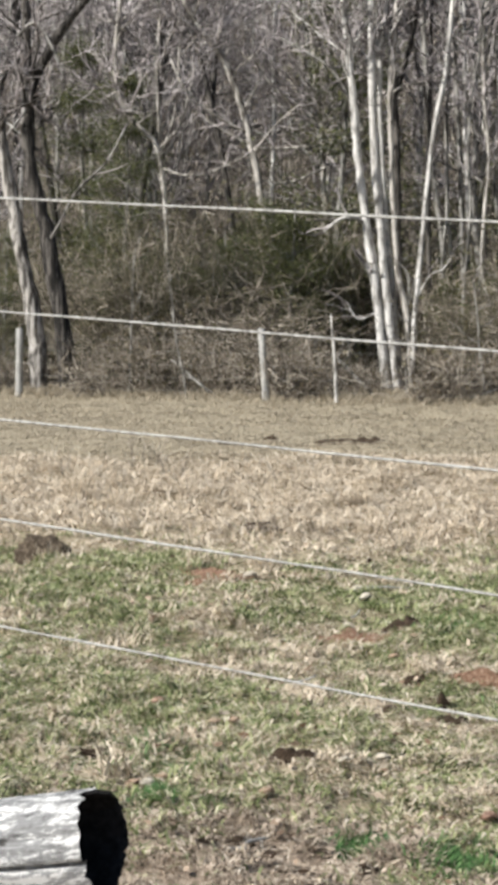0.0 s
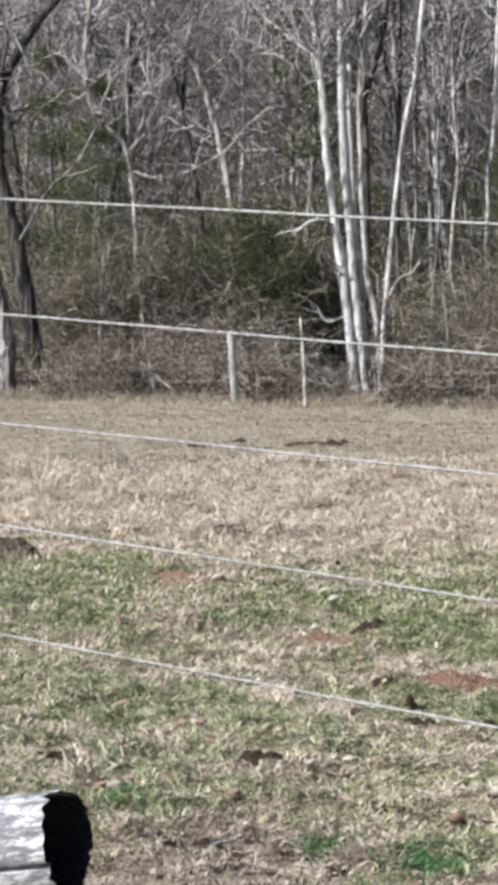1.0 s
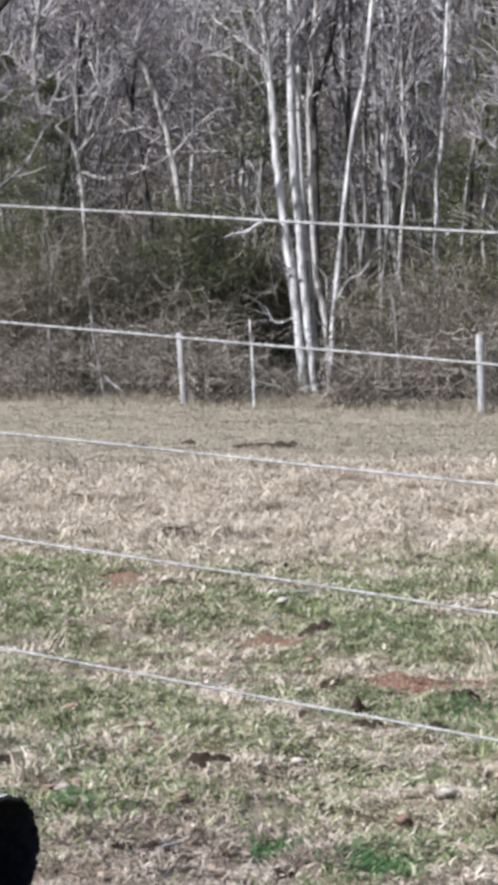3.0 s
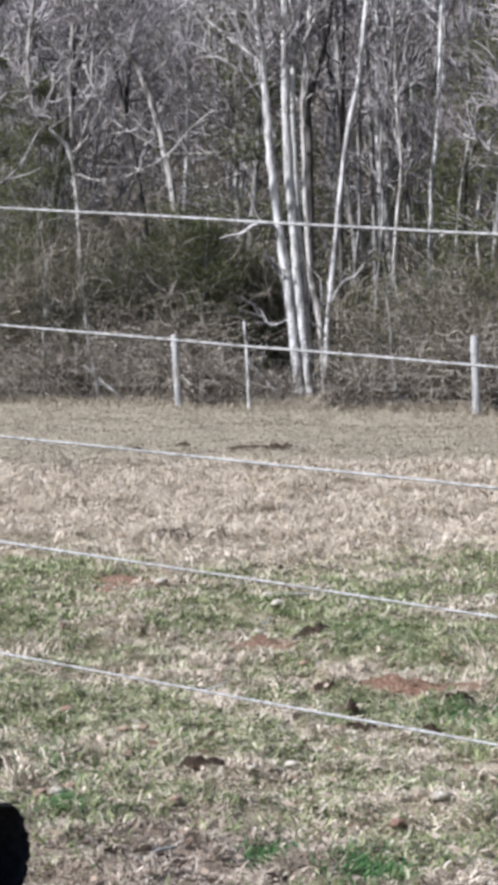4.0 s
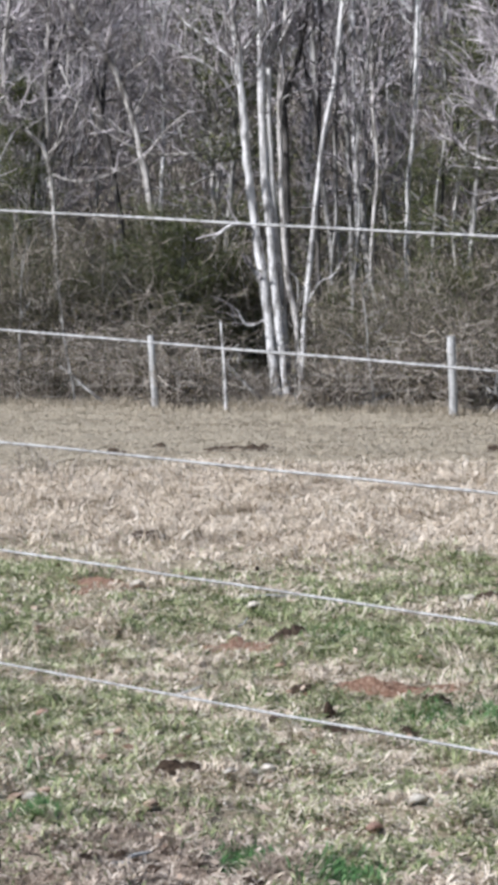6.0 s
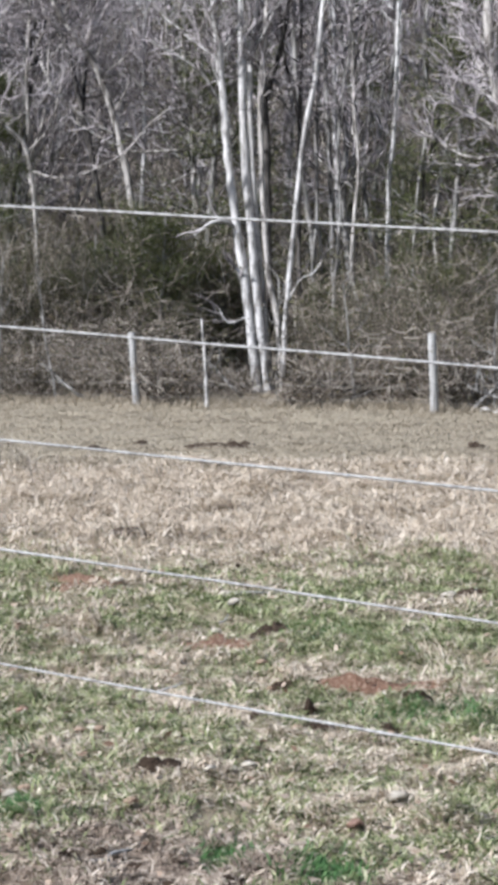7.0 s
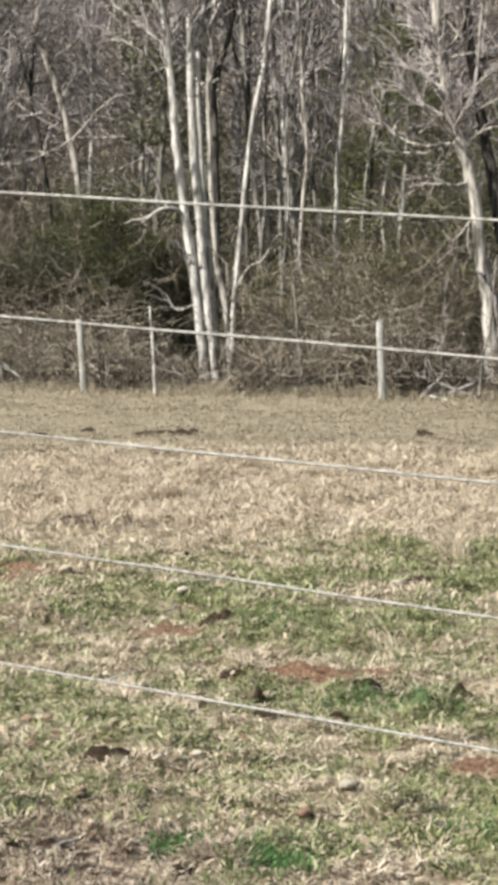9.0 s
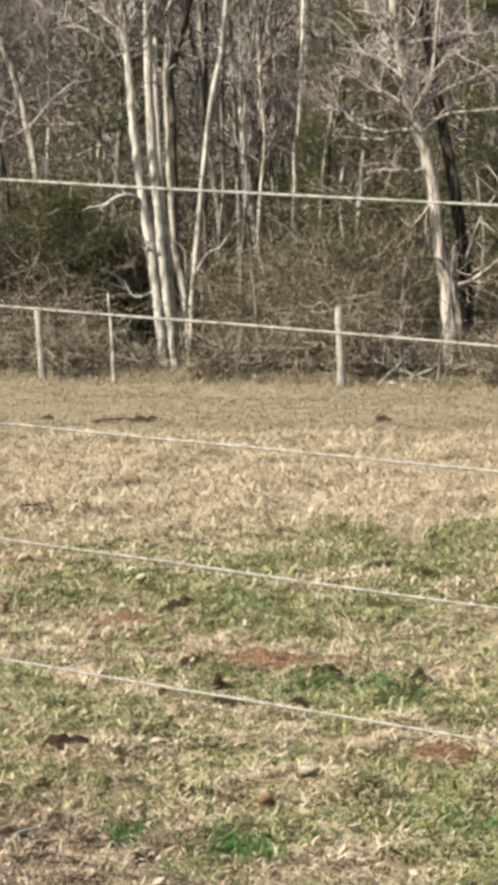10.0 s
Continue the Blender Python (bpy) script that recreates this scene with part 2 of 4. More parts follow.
class Tubes:
    """Gathers tapered round limbs into one mesh."""

    def __init__(self):
        self.v, self.q, self.t, self.n = [], [], [], 0

    def add(self, pts, radii, k=4, cap=True):
        pts, radii = np.asarray(pts, float), np.asarray(radii, float)
        m = len(pts)
        tan = np.gradient(pts, axis=0)
        tan /= np.linalg.norm(tan, axis=1)[:, None] + 1e-9
        up = np.array([0.0, 0.0, 1.0]) if abs(tan[:, 2]).mean() < 0.8 else np.array([1.0, 0.0, 0.0])
        a = np.cross(tan, up)
        a /= np.linalg.norm(a, axis=1)[:, None] + 1e-9
        b = np.cross(tan, a)
        w = np.arange(k) * 2 * np.pi / k
        ring = pts[:, None] + radii[:, None, None] * (np.cos(w)[None, :, None] * a[:, None] + np.sin(w)[None, :, None] * b[:, None])
        i = self.n + np.arange(m - 1)[:, None] * k + np.arange(k)[None]
        j = self.n + np.arange(m - 1)[:, None] * k + (np.arange(k)[None] + 1) % k
        self.v.append(ring.reshape(-1, 3))
        self.q.append(np.stack([i, j, j + k, i + k], -1).reshape(-1, 4))
        if cap:
            last = self.n + (m - 1) * k
            self.t.append(np.array([(last, last + c, last + c + 1) for c in range(1, k - 1)]))
        self.n += m * k

    def spikes(self, roots, tips, r):
        """Thin three-sided twigs, each running to a point."""
        roots, tips = np.asarray(roots, float), np.asarray(tips, float)
        m = len(roots)
        d = tips - roots
        a = np.cross(d, np.array([0.31, 0.17, 0.93]))
        a /= np.linalg.norm(a, axis=1)[:, None] + 1e-9
        b = np.cross(d, a)
        b /= np.linalg.norm(b, axis=1)[:, None] + 1e-9
        r = np.broadcast_to(np.asarray(r, float), (m,))[:, None]
        v = np.stack([roots + a * r, roots - 0.5 * a * r + 0.87 * b * r, roots - 0.5 * a * r - 0.87 * b * r, tips], 1)
        i = self.n + np.arange(m)[:, None] * 4
        self.v.append(v.reshape(-1, 3))
        self.t.append(np.concatenate([i + np.array([[0, 1, 3]]), i + np.array([[1, 2, 3]]), i + np.array([[2, 0, 3]])]))
        self.n += m * 4

    def mesh(self, name):
        return mesh_of(name, np.concatenate(self.v), np.concatenate(self.q) if self.q else None, np.concatenate(self.t) if self.t else None)


def smooth_line(points, n):
    """A soft curve of n points through a few given ones."""
    p = np.asarray(points, float)
    s = np.linspace(0, len(p) - 1, n)
    i = np.clip(s.astype(int), 0, len(p) - 2)
    f = (s - i)[:, None]
    m = np.gradient(p, axis=0)
    return (2 * f**3 - 3 * f**2 + 1) * p[i] + (f**3 - 2 * f**2 + f) * m[i] + (3 * f**2 - 2 * f**3) * p[i + 1] + (f**3 - f**2) * m[i + 1]


def sprout(rng, start, way, length, n, bend=0.25, rise=0.15):
    """A crooked line that grows from start."""
    p, d, out = np.array(start, float), np.array(way, float), [np.array(start, float)]
    for _ in range(n - 1):
        d = d + rng.normal(0, bend, 3) + (0, 0, rise)
        d /= np.linalg.norm(d)
        p = p + d * length / (n - 1)
        out.append(p)
    return np.array(out)


def clothe(rng, limbs, twigs, line, r0, r1, count, lo, reach, sub=5, fine=4, low=0.35, high=1.0, thin=0.008):
    """Limbs, side branches and long crooked twigs along a trunk line."""
    for _ in range(count):
        s = lo + (1 - lo) * rng.random()
        at = s * (len(line) - 1)
        i = min(int(at), len(line) - 2)
        p = line[i] + (at - i) * (line[i + 1] - line[i])
        az, el = rng.random() * 2 * np.pi, rng.uniform(low, high)
        way = (np.cos(az) * np.cos(el), np.sin(az) * np.cos(el), np.sin(el))
        size = reach * rng.uniform(0.5, 1.1) * (1.15 - 0.65 * s)
        r = max((r0 + (r1 - r0) * s) * rng.uniform(0.25, 0.5), thin * 1.5)
        limb = sprout(rng, p, way, size, 7, 0.24, 0.1)
        limbs.add(limb, np.linspace(r, thin, 7), 4)
        for _ in range(sub):
            k = rng.integers(1, 7)
            w = limb[k] - limb[k - 1]
            w = w / np.linalg.norm(w) + rng.normal(0, 0.5, 3)
            side = sprout(rng, limb[k], w / np.linalg.norm(w), size * rng.uniform(0.3, 0.65), 5, 0.24, 0.1)
            twigs.add(side, np.linspace(max(r * 0.45, thin * 1.15), thin * 0.75, 5), 3, False)
            for _ in range(fine):
                h = rng.integers(1, 5)
                w = side[h] - side[h - 1]
                w = w / np.linalg.norm(w) + rng.normal(0, 0.55, 3)
                twig = sprout(rng, side[h - 1] + (side[h] - side[h - 1]) * rng.random(), w / np.linalg.norm(w), size * rng.uniform(0.16, 0.42), 4, 0.28, 0.12)
                twigs.add(twig, np.linspace(thin, thin * 0.5, 4), 3, False)


# ---- ground: flat pasture, wooded slope behind the far fence ----
def lattice(x, y, scale, seed):
    """Smooth random values from 0 to 1 over the plan."""
    x, y = np.asarray(x, float) / scale + 1000.0, np.asarray(y, float) / scale + 1000.0
    i, j = np.floor(x).astype(np.int64), np.floor(y).astype(np.int64)
    f, g = x - i, y - j
    f, g = f * f * (3 - 2 * f), g * g * (3 - 2 * g)

    def rnd(a, b):
        h = (a * 374761393 + b * 668265263 + seed * 974634777) & 0xFFFFFFFF
        h = ((h ^ (h >> 13)) * 1274126177) & 0xFFFFFFFF
        return ((h ^ (h >> 16)) & 0xFFFF) / 65535.0

    return (rnd(i, j) * (1 - f) + rnd(i + 1, j) * f) * (1 - g) + (rnd(i, j + 1) * (1 - f) + rnd(i + 1, j + 1) * f) * g


def fence_y(x):
    return 37.86 - 0.628 * (np.clip(x, -16, 16) + 1.518)


def wood_y(x):
    """The foot of the woods, a little behind the fence."""
    return 40.0 - 0.714 * (np.clip(x, -16, 16) + 1.68)


def behind(x, y):
    return (y - wood_y(x)) / 1.23


def ground_z(x, y):
    d = np.maximum(behind(x, y) - 9.0, 0)
    rise = 0.42 * d * d / (d + 5.0)
    hill = 75 * (1 - np.exp(-rise / 75))
    small = (lattice(x, y, 0.2, 3) - 0.5) * 0.065 + (lattice(x, y, 0.8, 4) - 0.5) * 0.07
    near = np.clip((25.0 - y) / 3.0, 0, 1) * np.clip((y - 4.2) / 0.8, 0, 1)
    tufts = near * (lattice(x, y, 0.12, 7) - 0.5) * 0.04
    mounds = np.clip((y - 13.0) / 1.5, 0, 1) * near * (lattice(x, y, 0.5, 8) - 0.5) * 0.11
    return hill + small + tufts + mounds + (lattice(x, y, 6.0, 5) - 0.5) * 0.08 + np.minimum(d, 8) * 0.06 * (lattice(x, y, 9.0, 6) - 0.5)


gx = np.concatenate([np.linspace(-700, -40, 22), np.linspace(-34, -13, 22), np.arange(-12.5, -2.7, 0.19), np.arange(-2.7, 2.75, 0.06), np.arange(2.8, 13, 0.19), np.linspace(13.5, 34, 22), np.linspace(40, 700, 22)])
gy = np.concatenate([np.linspace(-400, -10, 14), np.arange(-7, 3.9, 0.15), 4 + np.cumsum(np.linspace(0.03, 0.27, 280)), np.linspace(46.5, 110, 70), np.linspace(118, 900, 34)])
GX, GY = np.meshgrid(gx, gy)
gi = (np.arange(len(gy) - 1)[:, None] * len(gx) + np.arange(len(gx) - 1)[None]).ravel()
ground = part("ground", mesh_of("ground", np.stack([GX, GY, ground_z(GX, GY)], -1).reshape(-1, 3), np.stack([gi, gi + 1, gi + 1 + len(gx), gi + len(gx)], -1)), GROUND)
tagged(ground, "winter pasture of straw and patchy green grass below woods", "ground", kind="structure")


def on_ground(x, y):
    return float(ground_z(x, y))


# ---- near fence: five coated strands between end posts ----
def wooden_post(parent, x, y, top, r, seed, lean=(0, 0)):
    rng = np.random.default_rng(seed)
    t = Tubes()
    z0 = -0.3
    h = np.array([z0, 0.0, top * 0.33, top * 0.66, top - 0.015, top])
    rad = r * np.array([1.05, 1.04, 1.0, 1.0, 0.97, 0.82]) * (1 + rng.normal(0, 0.02, 6))
    t.add(np.stack([x + lean[0] * h, y + lean[1] * h, h], -1), rad, 10)
    return part("post", t.mesh("post"), POST_WOOD, parent)


near_fence = base("wire_fence", (0, 4.7, 0), "five-strand white coated wire fence before a pasture", "fence")
for i, (z, fall) in enumerate(((1.843, -0.081), (1.543, -0.079), (1.266, -0.066), (0.983, -0.078), (0.691, -0.081))):
    s = np.linspace(-4.6, 3.6, 60)
    wob = np.cumsum(np.random.default_rng(40 + i).normal(0, 0.0006, 60))
    t = Tubes()
    t.add(np.stack([s, 0.02 - 0.006 * i - 0.554 * s, z + fall * s + wob - wob[30]], -1), 0.0031 * (1 + np.random.default_rng(60 + i).normal(0, 0.09, 60)), 8)
    part("wire", t.mesh("wire"), WIRE, near_fence)
for x in (-4.6, 3.6):
    wooden_post(near_fence, x, -0.554 * x + 0.08, 2.05 - 0.08 * x, 0.08, 3)

# ---- far fence: wooden posts with thin strands ----
far_fence = base("pasture_fence", (0, 36.9, 0), "grey wooden post and thin wire fence along the woods", "fence")
for k, (x, lean, r, top) in enumerate(((-12.2, 0.0, 0.065, 1.42), (-6.86, 0.02, 0.075, 1.42), (-1.518, -0.07, 0.07, 1.42), (3.826, -0.045, 0.075, 1.42), (9.17, 0.0, 0.08, 1.42))):
    wooden_post(far_fence, x, float(fence_y(x)) - 36.9, top, r, 70 + k, (lean, 0))
for z in (0.2, 0.45, 0.7, 0.95, 1.2):
    s = np.linspace(-12.2, 9.17, 40)
    t = Tubes()
    t.add(np.stack([s, fence_y(s) - 36.9 - 0.09, z + 0.015 * np.sin(s * 2.1 + z * 9)], -1), np.full(40, 0.0018), 4)
    part("wire", t.mesh("wire"), STEEL, far_fence)


# ---- weathered log on its posts ----
def log_mesh(length, r, seed):
    rng = np.random.default_rng(seed)
    bm = bmesh.new()
    around, along = 96, 30
    cracks = [(rng.uniform(0, 2 * np.pi), rng.uniform(0.006, 0.016)) for _ in range(7)] + [(-2.93, 0.26), (2.75, 0.05)]
    rows = []
    for i in range(along):
        u = i / (along - 1)
        row = []
        for k in range(around):
            a = 2 * math.pi * k / around
            rad = r * (1 + 0.35 * (1 - u)) * (1 + 0.05 * noise.noise((math.cos(a) * 1.5, math.sin(a) * 1.5, u * 3)) + 0.02 * noise.noise((math.cos(a) * 7, math.sin(a) * 7, u * 4)))
            for c, deep in cracks:
                off = abs(math.remainder(a - c - 0.25 * noise.noise((u * 3, c, 0)), 2 * math.pi))
                rad -= r * deep * max(0, 1 - off / (0.07 if deep > 0.1 else 0.12))
            rad *= 1 + 0.07 * max(0, math.sin(2 * a)) * (math.cos(a) > 0) - 0.42 * max(0, -math.sin(a)) ** 1.5 * max(0, math.cos(a)) ** 0.7 - 0.03 * max(0, math.cos(a))
            x = u * length
            if i == along - 1:
                x -= 0.024 * abs(math.sin(a * 6.5)) * math.sin(math.pi * (a - 0.8) / 1.6) if 0.8 < a < 2.4 else 0.006 * noise.noise((math.cos(a) * 8, math.sin(a) * 8, 7))
            row.append(bm.verts.new((x, rad * math.cos(a), rad * math.sin(a) * 1.02)))
        rows.append(row)
    for a, b in zip(rows, rows[1:]):
        for k in range(around):
            bm.faces.new((a[k], b[k], b[(k + 1) % around], a[(k + 1) % around])).smooth = True
    bm.faces.new(rows[0])
    bmesh.ops.recalc_face_normals(bm, faces=bm.faces)
    return bm, [v.co.copy() for v in rows[-1]]


LOG_TURN = radians(-21)
log = base("log_rail", (-0.387, 2.96, 0.0), "silvery weathered log rail with a black hollow sawn end", "log")
body, rim = log_mesh(2.2, 0.08, 5)
bm = bmesh.new()
rings = [[bm.verts.new(v) for v in rim]]
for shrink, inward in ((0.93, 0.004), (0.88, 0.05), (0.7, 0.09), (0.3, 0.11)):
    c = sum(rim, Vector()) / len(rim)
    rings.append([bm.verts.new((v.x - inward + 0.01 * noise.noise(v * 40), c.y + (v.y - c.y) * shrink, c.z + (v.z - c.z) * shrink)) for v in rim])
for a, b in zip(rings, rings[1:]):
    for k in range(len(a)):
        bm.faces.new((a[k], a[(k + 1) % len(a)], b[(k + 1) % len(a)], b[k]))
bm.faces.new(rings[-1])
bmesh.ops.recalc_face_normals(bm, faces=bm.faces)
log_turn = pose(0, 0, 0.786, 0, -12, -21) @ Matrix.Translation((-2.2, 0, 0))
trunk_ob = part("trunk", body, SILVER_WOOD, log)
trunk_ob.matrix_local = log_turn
# Shade inside the hollow is put into this part's colour.
end_ob = part("sawn_end", bm, END_SHADE, log, "hollow end with its shade painted black")
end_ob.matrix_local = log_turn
for back in (0.45, 1.9):
    p = Matrix.Rotation(LOG_TURN, 3, "Z") @ Vector((-back * math.cos(radians(12)), 0, 0))
    wooden_post(log, p.x, p.y, 0.712 - back * math.sin(radians(12)), 0.07, 90)


# ---- woods: trees that stand out ----
def leading_tree(name, label, trunks, limbs_spec, mat, seed, count, lo, reach, group="", low=0.2, high=1.0, thin=0.014, sub=5, fine=4, crown=None, back=1.0):
    """back sets the whole tree nearer or further along its line of sight. trunks: (points, foot radius, top radius); the first point of the first trunk is the foot."""
    rng = np.random.default_rng(seed)

    def moved(pts):
        return (np.array(pts, float) - (0, 0, 1.6)) * back + (0, 0, 1.6)

    foot = moved(trunks[0][0])[0]
    foot[2] = on_ground(foot[0], foot[1]) - 0.1
    tree = base(name, foot, label, "tree", group)
    limbs, twigs = Tubes(), Tubes()
    for pts, r0, r1, *other in trunks:
        p, r0, r1 = moved(pts), r0 * back, r1 * back
        if p[0][2] < 0.6:
            p[0][2] = on_ground(p[0][0], p[0][1]) - 0.15
        line = smooth_line(p, 26) - foot
        line[1:, :2] += rng.normal(0, r0 * 0.1, (25, 2))
        top = line[-1] - line[-4]
        top = top / np.linalg.norm(top)
        line = np.concatenate([line, sprout(rng, line[-1], top, 5.0, 7, 0.08, 0.05)[1:]])
        trunk = Tubes()
        rad = np.linspace(r0, r1, 26) * (1 + rng.normal(0, 0.075, 26))
        rad[0] *= 1.3
        trunk.add(line, np.concatenate([rad, np.linspace(r1, 0.02, 7)[1:]]), 9)
        part("trunk", trunk.mesh("trunk"), other[0] if other else mat, tree)
        clothe(rng, limbs, twigs, line, r0, r1 * 0.5, count, lo, reach, sub, fine, low, high, thin)
    for pts, r0, r1 in limbs_spec:
        line = smooth_line(moved(pts), 12) - foot
        limb = Tubes()
        limb.add(line, np.linspace(r0, r1, 12), 6)
        part("limb", limb.mesh("limb"), BARK_GREY if mat == BARK_DARK else mat, tree)
        for k in range(3, 12, 2):
            w = line[k] - line[k - 1]
            w = w / np.linalg.norm(w) + rng.normal(0, 0.5, 3)
            twigs.add(sprout(rng, line[k], w / np.linalg.norm(w), rng.uniform(0.3, 0.9), 4, 0.25, 0.05), np.linspace(r1, thin * 0.6, 4), 3, False)
    tagged(part("branching", limbs.mesh("branching"), mat, tree), kind="stuff")
    tagged(part("crown", twigs.mesh("crown"), crown or TWIG, tree, "bare grey twigs"), kind="stuff")
    return tree


leading_tree("birch", "pale-barked bare tree with a broken side limb", [([(0.97, 46.3, 0), (0.78, 46.3, 1.67), (0.47, 46.3, 3.93), (0.31, 46.3, 5.24), (0.2, 46.3, 6.5), (0.09, 46.3, 7.57), (-0.05, 46.3, 9.16)], 0.115, 0.078)],
             [([(0.47, 46.3, 3.8), (0.2, 46.1, 3.95), (-0.14, 46.0, 3.9), (-0.5, 45.9, 3.6)], 0.055, 0.025), ([(0.66, 46.3, 2.45), (0.5, 46.2, 2.8), (0.34, 46.15, 3.0)], 0.05, 0.035), ([(0.75, 46.3, 1.75), (0.3, 46.2, 1.6), (0.05, 46.15, 1.95)], 0.03, 0.015)], BARK_WHITE, 11, 18, 0.6, 2.8, "pale trees in a clump")
leading_tree("birch", "pale-barked straight bare tree in a clump", [([(1.22, 46.3, 0), (1.0, 46.3, 1.83), (0.8, 46.3, 3.93), (0.67, 46.3, 5.5), (0.6, 46.3, 7.57), (0.61, 46.3, 9.0)], 0.105, 0.085)], [], BARK_WHITE, 12, 18, 0.6, 2.8, "pale trees in a clump")
leading_tree("birch", "pale-barked bare tree grown close to its neighbour", [([(1.32, 46.6, 0), (1.13, 46.6, 1.9), (0.95, 46.6, 3.9), (0.84, 46.6, 5.5), (0.8, 46.6, 7.4), (0.95, 46.6, 9.0)], 0.075, 0.05)], [], BARK_WHITE, 14, 6, 0.6, 2.0, "pale trees in a clump")
leading_tree("birch", "slim mottled pale tree in a clump", [([(1.57, 46.3, 0), (1.5, 46.3, 0.78), (1.41, 46.3, 1.83), (1.22, 46.3, 2.62), (1.17, 46.3, 3.41), (1.07, 46.3, 4.98), (1.05, 46.3, 7.0), (1.2, 46.3, 9.05)], 0.08, 0.055)], [], BARK_MOTTLED, 13, 9, 0.6, 2.2, "pale trees in a clump")
leading_tree("sapling", "thin pale bare sapling leaning over brush", [([(1.53, 46.0, 0), (1.63, 46.0, 1.87), (1.82, 46.0, 3.93), (2.03, 46.0, 5.89), (2.33, 46.0, 7.48), (2.48, 46.0, 9.14)], 0.066, 0.05)], [([(1.62, 46.0, 2.0), (1.95, 45.9, 2.6), (2.25, 45.8, 2.75), (2.6, 45.8, 3.3)], 0.025, 0.015)], BARK_WHITE, 15, 7, 0.6, 1.6)
leading_tree("dark_tree", "dark forked bare tree behind pale trunks", [([(1.3, 47.6, 0), (1.25, 47.6, 4.0), (1.18, 47.6, 7.0), (1.04, 47.6, 8.6), (0.95, 47.6, 9.6)], 0.08, 0.06), ([(1.19, 47.6, 7.0), (1.52, 47.6, 8.0), (1.72, 47.6, 9.1), (1.8, 47.6, 9.7)], 0.07, 0.05), ([(2.05, 47.9, 0), (2.0, 47.9, 4.5), (2.02, 47.9, 6.3), (2.05, 47.9, 9.6)], 0.06, 0.045), ([(2.0, 47.8, 6.2), (1.86, 47.8, 7.2), (1.65, 47.8, 7.9), (1.5, 47.8, 9.4)], 0.05, 0.035)],
             [([(0.4, 46.6, 6.0), (0.0, 46.5, 6.9), (-0.45, 46.4, 7.5), (-1.5, 46.3, 8.1)], 0.045, 0.03)], BARK_DARK, 25, 4, 0.6, 2.2)
leading_tree("sapling", "thin grey bare sapling in brush", [([(4.26, 49, 0), (4.26, 49, 4.06), (4.28, 49, 5.31), (4.4, 49, 6.5), (4.49, 49, 9.57)], 0.065, 0.05)], [], BARK_WHITE, 16, 10, 0.5, 2.0, crown=TWIG_PALE, back=0.945)
leading_tree("grey_tree", "grey bare tree with upright limbs", [([(3.42, 50, 0), (3.41, 50, 2.41), (3.24, 50, 4.11), (3.25, 50, 6.93), (3.1, 50, 9.73)], 0.1, 0.07)], [], BARK_GREY, 17, 18, 0.45, 2.6, crown=TWIG_PALE)
leading_tree("grey_tree", "dark grey bare tree with many stems", [([(2.95, 49, 0), (2.9, 49, 2.5), (2.8, 49, 5.5), (2.6, 49, 9.5)], 0.075, 0.05), ([(2.5, 49.5, 0), (2.45, 49.5, 3), (2.1, 49.5, 6), (1.9, 49.5, 9.5)], 0.08, 0.05)], [], BARK_GREY, 18, 12, 0.45, 2.4, crown=TWIG_PALE)
for k, (x, y, sway, r, mat) in enumerate(((2.75, 46.6, 0.25, 0.042, BARK_GREY), (3.45, 47.4, -0.2, 0.05, BARK_MOTTLED), (4.85, 48.2, 0.3, 0.04, BARK_GREY), (3.1, 48.4, 0.5, 0.045, BARK_DARK), (2.45, 49.6, 0.1, 0.042, BARK_GREY), (3.95, 49.8, -0.35, 0.055, BARK_GREY), (5.5, 49.0, 0.2, 0.045, BARK_MOTTLED), (2.9, 51.5, -0.3, 0.05, BARK_MOTTLED), (5.0, 51.0, 0.5, 0.042, BARK_DARK))):
    crook = np.random.default_rng(90 + k).normal(0, 0.11, 8)
    line = [(x + sway * u + crook[i] * (i > 0), y, 9.4 * u) for i, u in enumerate((0, 0.15, 0.3, 0.44, 0.58, 0.72, 0.86, 1.0))]
    leading_tree("sapling", "slim grey bare sapling with fine upright twigs", [(line, r, r * 0.6)], [], mat, 70 + k, 12, 0.38, 1.8, "saplings in the brush", 0.4, 1.2, 0.014, 4, 3, crown=TWIG_PALE, back=0.965)
# Right trunk's near-black bark colour also holds its shaded side.
leading_tree("dark_tree", "old dark multi-stemmed bare tree with flaking bark", [
    ([(-6.63, 47.0, 0), (-6.73, 47.0, 1.14), (-7.04, 47.0, 3.12), (-7.25, 47.0, 4.23), (-7.48, 47.0, 5.2), (-7.53, 47.0, 6.4), (-7.36, 47.0, 7.25), (-6.85, 46.9, 8.2), (-6.18, 46.8, 9.07)], 0.22, 0.09),
    ([(-7.35, 47.2, 0), (-7.42, 47.2, 1.28), (-7.66, 47.2, 2.77), (-7.95, 47.2, 4.39), (-8.24, 47.2, 6.0), (-8.5, 47.2, 7.6)], 0.22, 0.14, BARK_FLAKY),
    ([(-7.45, 47.1, 5.6), (-7.5, 47.1, 6.8), (-7.56, 47.1, 8.3), (-7.6, 47.1, 9.18)], 0.11, 0.09)],
    [([(-7.1, 46.9, 3.4), (-6.85, 46.8, 3.75), (-6.3, 46.7, 4.69), (-5.63, 46.6, 5.28), (-5.19, 46.6, 6.07)], 0.035, 0.025), ([(-7.75, 46.9, 8.3), (-7.3, 46.8, 8.6), (-6.9, 46.7, 8.0), (-6.6, 46.7, 7.2)], 0.05, 0.02)],
    BARK_DARK, 19, 7, 0.5, 2.4, crown=TWIG, back=0.93)
